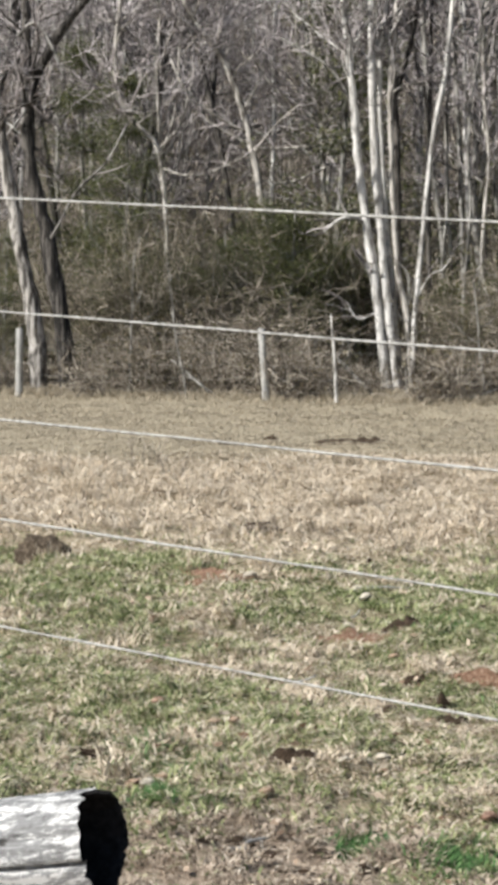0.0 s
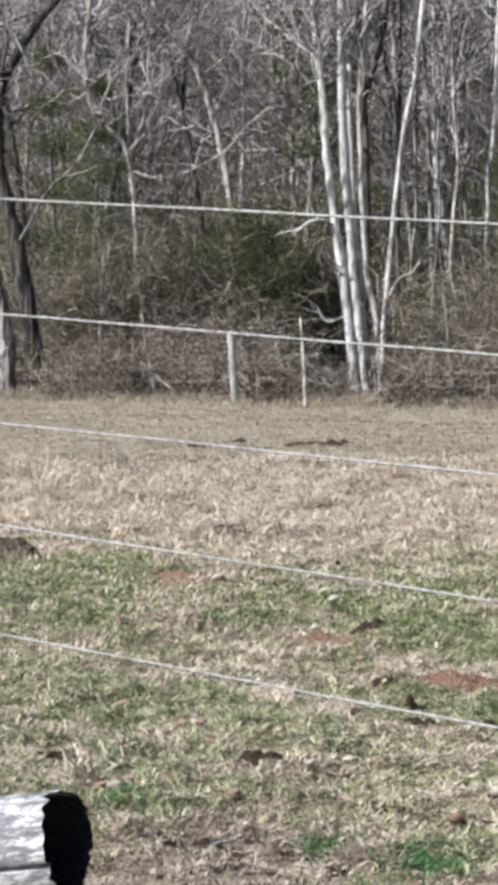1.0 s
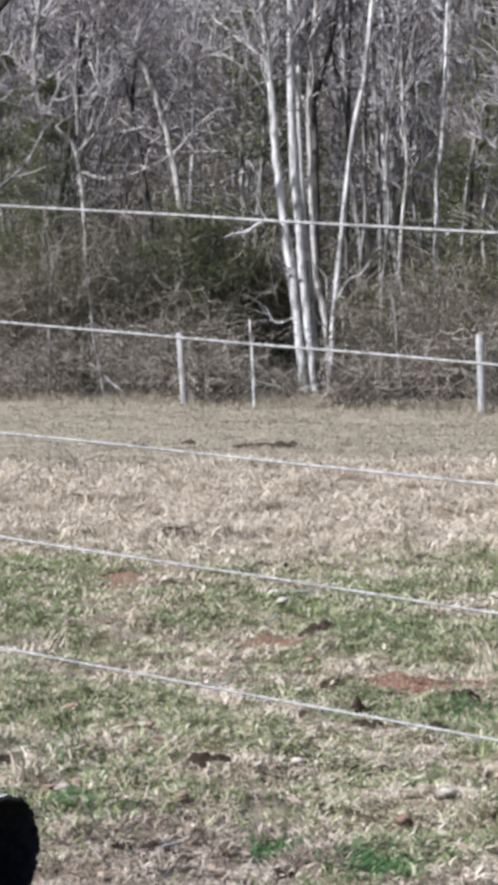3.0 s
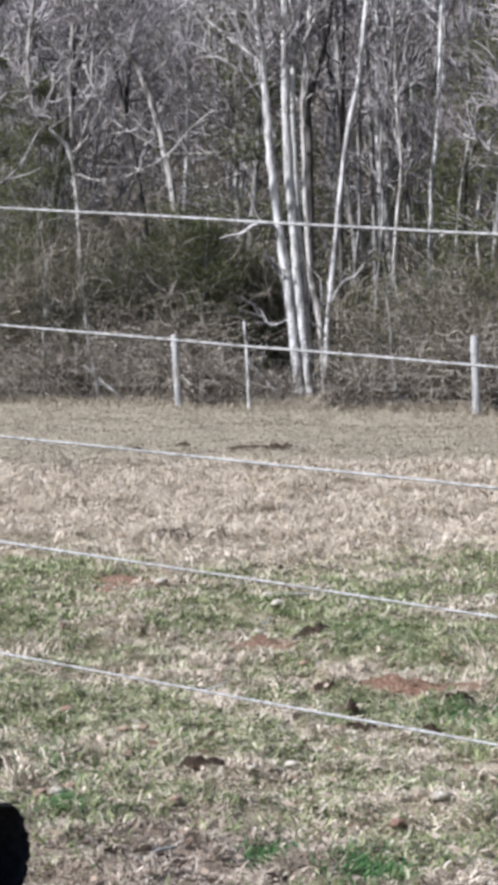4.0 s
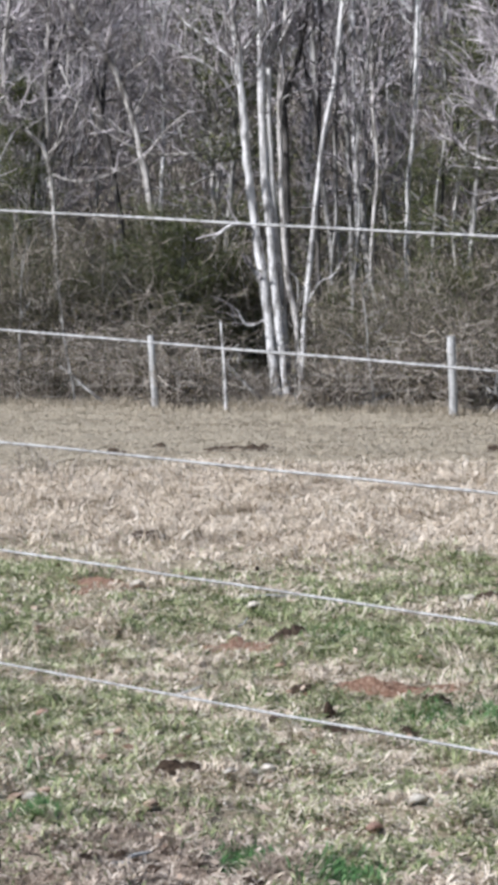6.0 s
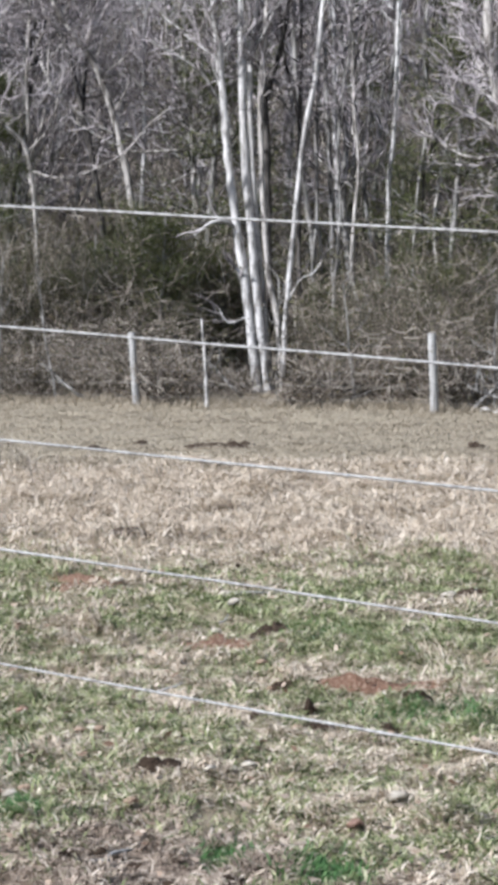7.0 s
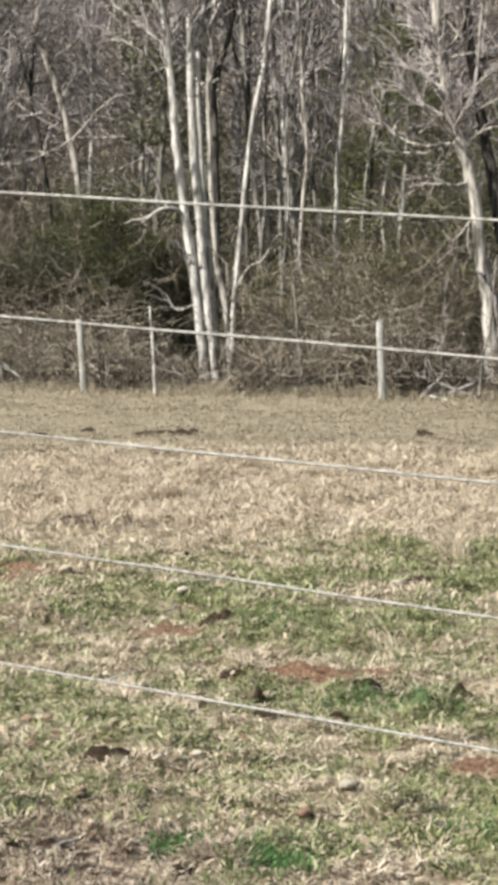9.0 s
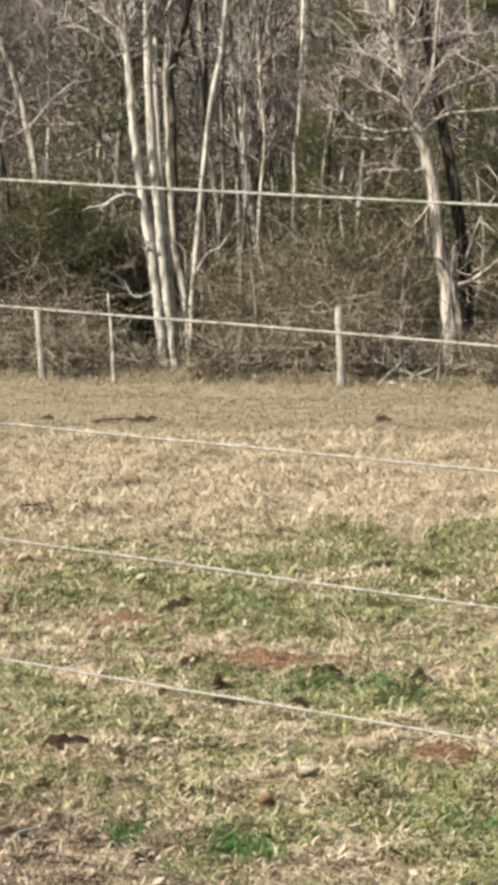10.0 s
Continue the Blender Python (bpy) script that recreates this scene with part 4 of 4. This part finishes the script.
for k, (x, back, turn, size, tip) in enumerate(((4.9, 0.9, 20, 1.5, 0.35), (5.6, 1.1, 165, 1.3, 0.25), (0.55, 2.6, 125, 1.3, 0.9), (4.55, 0.8, 50, 0.9, 0.8), (-2.6, 1.1, 150, 1.2, 0.5), (2.2, 1.6, 15, 1.4, 0.3))):
    t, y = Tubes(), float(fence_y(x)) + back
    w = np.array([math.cos(radians(turn)), 0.15, tip])
    line = sprout(np.random.default_rng(700 + k), (0, 0, 0.03), w / np.linalg.norm(w), size, 8, 0.12, -0.03)
    line[:, 2] = np.maximum(line[:, 2], 0.03)
    t.add(line, np.linspace(0.04, 0.012, 8), 6)
    for j in (3, 5, 6):
        t.add(sprout(np.random.default_rng(760 + k * 9 + j), line[j], (random.uniform(-1, 1), random.uniform(-1, 1), 0.6), 0.5, 4, 0.2, 0.0), (0.015, 0.012, 0.01, 0.006), 4, False)
    ob = part("fallen_branch", t.mesh("fallen_branch"), BARK_GREY)
    ob.location = (x, y, on_ground(x, y))
    tagged(ob, "bleached fallen branch lying at the wood's edge", "branch", "fallen branches")


def lump(name, x, y, size, mat, label, category, group="", seed=1, rough=0.35, sink=0.3):
    bm = bmesh.new()
    bmesh.ops.create_icosphere(bm, subdivisions=4 if size[0] > 0.1 else 3, radius=1)
    for v in bm.verts:
        d = v.co.normalized()
        k = 1 + rough * noise.noise(d * 1.6 + Vector((seed * 7.1, 0, 0))) + rough * 0.6 * noise.noise(d * 5 + Vector((0, seed * 3.3, 0))) + rough * 0.3 * noise.noise(d * 13)
        v.co = Vector((d.x * size[0] * k, d.y * size[1] * k, d.z * size[2] * k))
    for f in bm.faces:
        f.smooth = True
    ob = part(name, bm, mat)
    ob.location = (x, y, on_ground(x, y) + size[2] * (1 - sink) - size[2] * 0.5)
    return tagged(ob, label, category, group)


for k, (x, back, s) in enumerate(((6.35, -0.1, 0.09), (6.9, -0.2, 0.11), (4.7, 0.5, 0.08), (7.2, -0.1, 0.07), (4.85, 0.3, 0.05))):
    lump("stone", x, float(fence_y(x)) + back, (s * 1.3, s, s * 0.8), STONE, "pale grey field stone in short grass", "stone", "stones by the fence", 20 + k)

# ---- bare clay, droppings, clods and a painted shadow in the pasture ----
BARE = []


def patch(name, x, y, w, d, h, mat, label, category, group, seed):
    """A shallow ragged spread of earth lying on the uneven ground."""
    k, rings = 40, 9
    BARE.append((x, y, w, d))
    rows = []
    for i in range(1, rings + 1):
        u = i / rings
        row = []
        for j in range(k):
            a = 2 * math.pi * j / k
            c = Vector((math.cos(a), math.sin(a), seed * 3.7))
            edge = 1 + 0.5 * noise.noise(c * 1.4) + 0.5 * noise.noise(c * 4.2) + 0.3 * noise.noise(c * 11)
            px, py = x + w * u * edge * c.x, y + d * u * edge * c.y
            lift = h * (1 - u**3) * (1 + 0.9 * noise.noise((px * 14, py * 9, seed)) + 0.5 * noise.noise((px * 40, py * 25, seed)))
            row.append((px - x, py - y, on_ground(px, py) + lift - 0.004 - 0.02 * (u > 0.99)))
        rows.append(row)
    v = [(0, 0, on_ground(x, y) + h)] + [p for row in rows for p in row]
    tris = [(0, 1 + j, 1 + (j + 1) % k) for j in range(k)]
    quads = [(1 + i * k + j, 1 + (i + 1) * k + j, 1 + (i + 1) * k + (j + 1) % k, 1 + i * k + (j + 1) % k) for i in range(rings - 1) for j in range(k)]
    ob = part(name, mesh_of(name, v, quads, tris), mat)
    ob.location = (x, y, 0)
    return tagged(ob, label, category, group)


for k, (x, y, w, d, h) in enumerate(((-0.8, 12.2, 0.24, 0.34, 0.035), (0.0, 10.0, 0.21, 0.34, 0.035), (0.68, 8.75, 0.28, 0.13, 0.04), (1.1, 6.93, 0.15, 0.12, 0.05))):
    patch("clay_patch", x, y, w * 1.15, d, h * 0.55, CLAY, "bare red clay scrape in worn grass", "soil", "clay patches", 40 + k)
lump("clod", -2.06, 13.17, (0.16, 0.14, 0.13), TURF, "dark rounded clod of turf on grass", "clod", "", 60, 0.32, 0.15)
# Dung pats; the flat one at (0.55, 10.0) paints a grass shadow.
for k, (x, y, w, d, h) in enumerate(((1.08, 15.15, 0.13, 0.14, 0.035), (-0.68, 14.8, 0.2, 0.26, 0.03), (0.19, 7.35, 0.08, 0.07, 0.018), (0.0, 7.3, 0.07, 0.06, 0.015), (0.55, 10.0, 0.09, 0.12, 0.01), (-0.2, 25.7, 0.24, 0.3, 0.035), (0.18, 25.4, 0.26, 0.35, 0.04), (0.42, 25.9, 0.12, 0.2, 0.03), (-1.0, 26.2, 0.09, 0.2, 0.03),
                                     (0.87, 8.5, 0.07, 0.06, 0.03), (0.4, 8.3, 0.03, 0.03, 0.035), (0.72, 8.0, 0.06, 0.06, 0.02), (-0.32, 5.9, 0.07, 0.05, 0.015), (-0.44, 5.8, 0.05, 0.04, 0.02), (0.3, 10.3, 0.11, 0.13, 0.026), (0.14, 12.7, 0.02, 0.02, 0.045), (-1.5, 25.2, 0.16, 0.2, 0.04), (2.6, 20.5, 0.1, 0.12, 0.03), (3.4, 26.0, 0.13, 0.2, 0.04), (1.9, 14.2, 0.1, 0.1, 0.03), (1.5, 11.4, 0.12, 0.1, 0.03), (-0.2, 7.0, 0.1, 0.06, 0.022), (0.42, 8.02, 0.09, 0.06, 0.022), (0.18, 8.15, 0.07, 0.04, 0.02), (0.05, 5.75, 0.04, 0.03, 0.012), (-0.12, 5.72, 0.05, 0.03, 0.012), (-0.95, 7.3, 0.12, 0.1, 0.02), (1.25, 8.2, 0.05, 0.06, 0.03), (-0.75, 10.9, 0.07, 0.07, 0.02), (0.3, 8.75, 0.06, 0.04, 0.02))):
    patch("dung_or_shade_pat", x, y, w, d, h * (1.6 if y < 20 else 1.0), DUNG_AND_SHADE, "dark flat pat in grass, dried dung or painted shade", "dung", "dung in the pasture", 80 + k)
for k, (x, y, size, turn) in enumerate(((0.08, 11.47, 0.3, 8), (1.34, 11.48, 0.2, 0), (-0.32, 5.87, 0.1, 60), (-0.45, 5.83, 0.16, -35), (-1.18, 9.75, 0.2, 70), (0.02, 10.7, 0.1, 30), (-0.25, 8.6, 0.12, 15))):
    t = Tubes()
    w = radians(turn)
    line = sprout(np.random.default_rng(900 + k), (0, 0, 0.02), (math.cos(w), math.sin(w), 0.15), size, 7, 0.15, 0.0)
    line[:, 2] = np.maximum(line[:, 2], 0.012)
    t.add(line, np.linspace(0.007, 0.004, 7), 6)
    ob = part("stick", t.mesh("stick"), POST_WOOD)
    ob.location = (x, y, on_ground(x, y))
    tagged(ob, "short bleached stick lying in grass", "stick", "sticks in the grass")


# ---- grass ----
def blades(seed, places, length, width, lean, bend=True):
    """Arching, curling blades rooted at the given places; lean in radians from upright."""
    r = np.random.default_rng(seed)
    n = len(places)
    x, y = places[:, 0], places[:, 1]
    tuft = lattice(x, y, 0.12, 7) * 0.55 + lattice(x, y, 0.45, 24) * 0.45
    az = lattice(x, y, 0.13, 25) * 12.6 + r.normal(0, 0.9, n)
    curl = r.normal(0, 0.9, n)
    ln = np.clip(r.normal(lean, 0.28, n), 0.05, 1.6)
    size = length * r.uniform(0.5, 1.3, n) * (0.4 + 1.2 * tuft)
    up = np.array([0, 0, 1.0])
    turn = az + r.normal(np.pi / 2, 0.5, n)
    side = np.stack([np.cos(turn), np.sin(turn), np.zeros(n)], -1) * (width * r.uniform(0.6, 1.35, n))[:, None] / 2
    line = [np.stack([x, y, ground_z(x, y) - 0.006], -1)]
    steps = (0.45, 1.05, 1.5) if bend else (0.6, 1.35)
    for k, share in enumerate(steps):
        tilt = np.minimum(ln * share, 1.85)[:, None]
        a = az + curl * k
        out = np.stack([np.cos(a), np.sin(a), np.zeros(n)], -1)
        line.append(line[-1] + (out * np.sin(tilt) + up * np.cos(tilt)) * (size / len(steps))[:, None])
    line[-1][:, 2] = np.maximum(line[-1][:, 2], line[0][:, 2] + 0.01)
    if bend:
        v = np.stack([line[0] - side, line[0] + side, line[1] + side, line[1] - side, line[2] + side * 0.75, line[2] - side * 0.75, line[3]], 1).reshape(-1, 3)
        i = np.arange(n)[:, None] * 7
        return mesh_of("blades", v, np.concatenate([i + np.array([[0, 1, 2, 3]]), i + np.array([[3, 2, 4, 5]])]), i + np.array([[5, 4, 6]]), False)
    v = np.stack([line[0] - side, line[0] + side, line[1] + side * 0.8, line[1] - side * 0.8, line[2]], 1).reshape(-1, 3)
    i = np.arange(n)[:, None] * 5
    return mesh_of("blades", v, i + np.array([[0, 1, 2, 3]]), i + np.array([[3, 2, 4]]), False)


def sown(seed, count, y0, y1, keep, power=1.0):
    """Places within the pasture, thinned by a plan of likelihood."""
    r = np.random.default_rng(seed)
    count = int(count * 0.88)
    y = y0 + (y1 - y0) * r.random(count) ** power
    x = r.uniform(-1, 1, count) * (y * 0.182 + 0.25) + 0.012 * y
    ok = r.random(count) < keep(x, y)
    for bx, by, w, d in BARE:
        ok &= ((x - bx) / w) ** 2 + ((y - by) / d) ** 2 > r.uniform(0.2, 1.15, count)
    return np.stack([x[ok], y[ok]], -1)


def green_share(x, y):
    yy = y - 2.2 * (lattice(x, y, 2.6, 11) - 0.5) - np.maximum(x, 0) * 0.5
    zone = np.clip((yy - 5.6 + 2.2 * np.maximum(x + 0.1, 0)) / 1.4, 0.05, 1) * np.clip((14.2 - yy) / 1.4, 0.06, 1)
    return zone * np.clip((lattice(x, y, 0.6, 12) * 0.55 + lattice(x, y, 0.17, 13) * 0.45 - 0.27) * 3.0, 0.06, 1)


def worn(x, y):
    """Trodden soil by the log."""
    yy = y - 1.2 * (lattice(x, y, 1.0, 19) - 0.5) + 1.6 * np.maximum(x + 0.1, 0)
    return np.clip((6.7 - yy) / 0.6, 0, 1)


def straw_share(x, y):
    return (1 - 0.93 * worn(x, y)) * np.clip((lattice(x, y, 0.26, 14) * 0.55 + lattice(x, y, 0.09, 15) * 0.45 - 0.3) * 2.8, 0.02, 1) * (1 - 0.7 * green_share(x, y))


def tall_share(x, y):
    yy = y - 2.0 * (lattice(x, y, 2.0, 16) - 0.5)
    return np.clip((yy - 13.6) / 1.2, 0, 1) * np.clip((23 - yy) / 2.5, 0, 1) * np.clip((lattice(x, y, 0.7, 17) + lattice(x, y, 0.25, 18) - 0.45) * 1.3, 0.15, 1)


def brown_share(x, y):
    yy = y - 1.2 * (lattice(x, y, 1.0, 19) - 0.5) + 1.6 * np.maximum(x + 0.1, 0)
    return np.clip((6.9 - yy) / 0.8, 0.08, 1)


def lawn(name, mesh, mat, label):
    tagged(part(name, mesh, mat), label, "grass", kind="stuff")


lawn("green_grass", blades(1, sown(51, 190000, 5.0, 10.5, green_share), 0.066, 0.0068, 1.28), GREEN, "short patchy green winter grass")
lawn("far_green_grass", blades(8, sown(58, 130000, 10.2, 15.8, green_share), 0.066, 0.009, 1.25, False), GREEN, "patchy green grass further into the pasture")
lawn("dry_grass", blades(2, sown(52, 140000, 5.0, 10.5, straw_share), 0.07, 0.0072, 1.35), STRAW, "matted dry straw-coloured grass")
lawn("far_dry_grass", blades(9, sown(59, 90000, 10.2, 15.5, straw_share), 0.075, 0.0095, 1.35, False), STRAW, "matted straw further into the pasture")
lawn("straw_litter", blades(7, sown(57, 115000, 5.0, 10.5, lambda x, y: (1 - 0.93 * worn(x, y)) * (0.15 + 0.85 * np.clip((lattice(x, y, 0.2, 26) - 0.3) * 2.0, 0, 1))), 0.064, 0.0066, 1.42), STRAW, "loose curled straw over short grass")
lawn("dead_thatch", blades(3, sown(53, 140000, 5.0, 9.0, brown_share), 0.042, 0.0056, 1.3), THATCH, "brown dead thatch over bare soil")
lawn("tall_dry_grass", blades(4, sown(54, 170000, 13.0, 24.0, tall_share), 0.2, 0.0098, 1.55), STRAW, "tall pale flopped dry grass in a band")
lawn("short_dry_grass", blades(5, sown(55, 170000, 21.5, 44.0, lambda x, y: (y + 0.65 * x < 38.5) * (0.35 + 0.65 * np.clip((lattice(x * 0.45, y, 1.2, 21) * 0.6 + lattice(x, y, 0.4, 22) * 0.4 - 0.36) * 3.4, 0, 1))), 0.055, 0.016, 1.1, False), SHORT, "short grey-tan grazed grass")
lawn("fence_weeds", blades(6, sown(56, 90000, 31.0, 46.0, lambda x, y: np.exp(-(((y - fence_y(x)) / 1.2 - 1.8) / 1.7) ** 2)), 0.22, 0.016, 0.95), SHORT, "dry weeds along the foot of the far fence")


def clump(name, x, y, count, spread, length, lean, width, mat, label, seed):
    r = np.random.default_rng(seed)
    p = np.stack([x + r.normal(0, spread[0], count), y + r.normal(0, spread[1], count)], -1)
    tagged(part(name, blades(seed, p, length, width, lean), mat), label, "grass tuft", kind="stuff")


for k, (x, y, sx, sy, n) in enumerate(((0.34, 5.79, 0.07, 0.08, 900), (0.93, 8.3, 0.14, 0.14, 1500), (0.02, 6.05, 0.05, 0.07, 350), (-0.62, 6.45, 0.06, 0.06, 350), (-0.75, 7.2, 0.15, 0.2, 700), (0.6, 10.1, 0.12, 0.15, 500), (1.1, 8.1, 0.12, 0.12, 900), (1.05, 5.95, 0.12, 0.1, 500))):
    clump("green_tuft", x, y, int(n * 0.8), (sx * 0.95, sy * 1.05), 0.062, 1.0, 0.0058, LUSH, "fresh green grass tuft among straw", 400 + k)
for k, (x, y, n, h) in enumerate(((-1.16, 9.75, 60, 0.22), (-0.83, 6.8, 70, 0.14), (-0.55, 12.6, 60, 0.25), (-0.95, 12.7, 60, 0.22), (1.05, 9.3, 80, 0.16), (1.9, 13.0, 120, 0.3), (-1.9, 16.5, 120, 0.4), (-2.4, 17.5, 120, 0.4), (1.0, 9.0, 60, 0.15))):
    clump("dry_tuft", x, y, n, (0.06, 0.09), h * 0.85, 0.75, 0.006, STRAW, "upright tuft of bleached dry grass", 430 + k)

r = np.random.default_rng(77)
py = 5.2 + 14 * r.random(900) ** 1.2
px = r.uniform(-1, 1, 900) * (py * 0.18 + 0.3)
lv, lq = leaf_cards(r, np.stack([px, py, ground_z(px, py) + 0.034], -1), 0.021, 0.2)
tagged(part("leaf_litter", mesh_of("leaf_litter", lv, lq, smooth=False), LITTER), "scattered fallen dry leaves on grass", "leaves", kind="stuff")


# ---- leaves that lie singly, and dry weed stalks in the straw ----
def fallen_leaf(x, y, size, turn, mat, label, seed):
    """A curled, lobed leaf lying on the grass."""
    r = np.random.default_rng(seed)
    bm = bmesh.new()
    nu, nv = 9, 5
    grid = []
    for i in range(nu):
        u = i / (nu - 1)
        half = size * 0.42 * math.sin(math.pi * min(u * 0.92 + 0.06, 1)) * (0.75 + 0.4 * (i % 2))
        grid.append([bm.verts.new((size * (u - 0.5), half * (j / 2 - 1), -size * (0.7 * (u - 0.5) ** 2 + 0.2 * (j / 2 - 1) ** 2) + r.normal(0, size * 0.03))) for j in range(nv)])
    for a, b in zip(grid, grid[1:]):
        for j in range(nv - 1):
            bm.faces.new((a[j], b[j], b[j + 1], a[j + 1])).smooth = True
    bmesh.ops.solidify(bm, geom=list(bm.faces), thickness=0.0008)
    ob = part("fallen_leaf", bm, mat)
    ob.matrix_basis = pose(x, y, on_ground(x, y) + 0.045, r.uniform(0, 22), r.uniform(-15, 5), turn * 0.2)
    return tagged(ob, label, "leaf", "fallen leaves")


def dry_leaf(name, dark, light):
    m, n, l, b = material(name, 0.75, 0, 0.25)
    l.new(ramp(n, l, noise_at(n, l, coords(n, l), 60, 4, 0.65), [(0.35, dark), (0.6, light)]), b.inputs["Base Color"])
    return m


TAN_LEAF = dry_leaf("tan_leaf", (0.36, 0.25, 0.18), (0.62, 0.48, 0.36))
RED_LEAF = dry_leaf("russet_leaf", (0.32, 0.19, 0.14), (0.52, 0.36, 0.28))
PALE_LEAF = dry_leaf("bleached_leaf", (0.6, 0.54, 0.44), (0.8, 0.75, 0.66))
for k, (x, y, size, turn, mat) in enumerate(((-0.53, 7.68, 0.07, 20, TAN_LEAF), (-0.48, 7.72, 0.06, 110, PALE_LEAF), (-0.45, 7.66, 0.05, 200, TAN_LEAF), (-0.74, 6.7, 0.08, 60, TAN_LEAF), (-0.69, 6.66, 0.07, 150, PALE_LEAF), (-0.65, 6.75, 0.06, 10, TAN_LEAF), (0.45, 6.29, 0.06, 80, RED_LEAF), (0.61, 6.54, 0.07, 30, PALE_LEAF), (-0.28, 6.55, 0.06, 140, TAN_LEAF),
                                              (0.12, 7.05, 0.06, 15, PALE_LEAF), (-0.02, 6.9, 0.05, 70, PALE_LEAF), (0.05, 11.5, 0.1, 0, PALE_LEAF), (1.36, 11.5, 0.11, 10, PALE_LEAF), (0.1, 10.95, 0.08, 60, PALE_LEAF), (0.0, 10.4, 0.07, 120, PALE_LEAF), (-0.6, 12.0, 0.09, 40, PALE_LEAF), (-1.1, 17.6, 0.13, 20, PALE_LEAF), (0.33, 7.9, 0.06, 95, TAN_LEAF), (-0.8, 8.1, 0.06, 45, RED_LEAF), (0.22, 9.3, 0.06, 5, TAN_LEAF))):
    what = "russet" if mat == RED_LEAF else "bleached" if mat == PALE_LEAF else "tan"
    fallen_leaf(x, y, size, turn, mat, "curled " + what + " dry leaf lying on the grass", 950 + k)
for k, (x, y, count, high) in enumerate(((-2.1, 20.6, 7, 0.5), (-1.75, 19.6, 6, 0.42), (-2.35, 18.9, 5, 0.4), (-1.35, 18.4, 5, 0.32), (-0.6, 19.5, 5, 0.35), (-2.9, 19.8, 6, 0.45), (2.2, 17.2, 5, 0.3))):
    r = np.random.default_rng(980 + k)
    weed = base("dry_weed", (x, y, on_ground(x, y)), "brown dead weed stalks standing in flopped straw", "weed", "dead weeds")
    for _ in range(count):
        t = Tubes()
        stalk = sprout(r, (r.normal(0, 0.12), r.normal(0, 0.12), -0.06), (r.normal(0, 0.2), r.normal(0, 0.2), 1), high * r.uniform(0.6, 1.1), 6, 0.1, 0.0)
        t.add(stalk, np.linspace(0.0045, 0.003, 6), 4)
        for j in (2, 3, 4, 5):
            t.add(sprout(r, stalk[j], (r.normal(), r.normal(), 0.9), high * r.uniform(0.12, 0.3), 4, 0.2, 0.05), np.linspace(0.0032, 0.002, 4), 3)
        part("stalk", t.mesh("stalk"), TWIG_BROWN, weed)
clump("dry_tuft", -2.0, 13.0, 70, (0.09, 0.05), 0.13, 0.8, 0.006, STRAW, "dry grass hanging over a turf clod", 470)
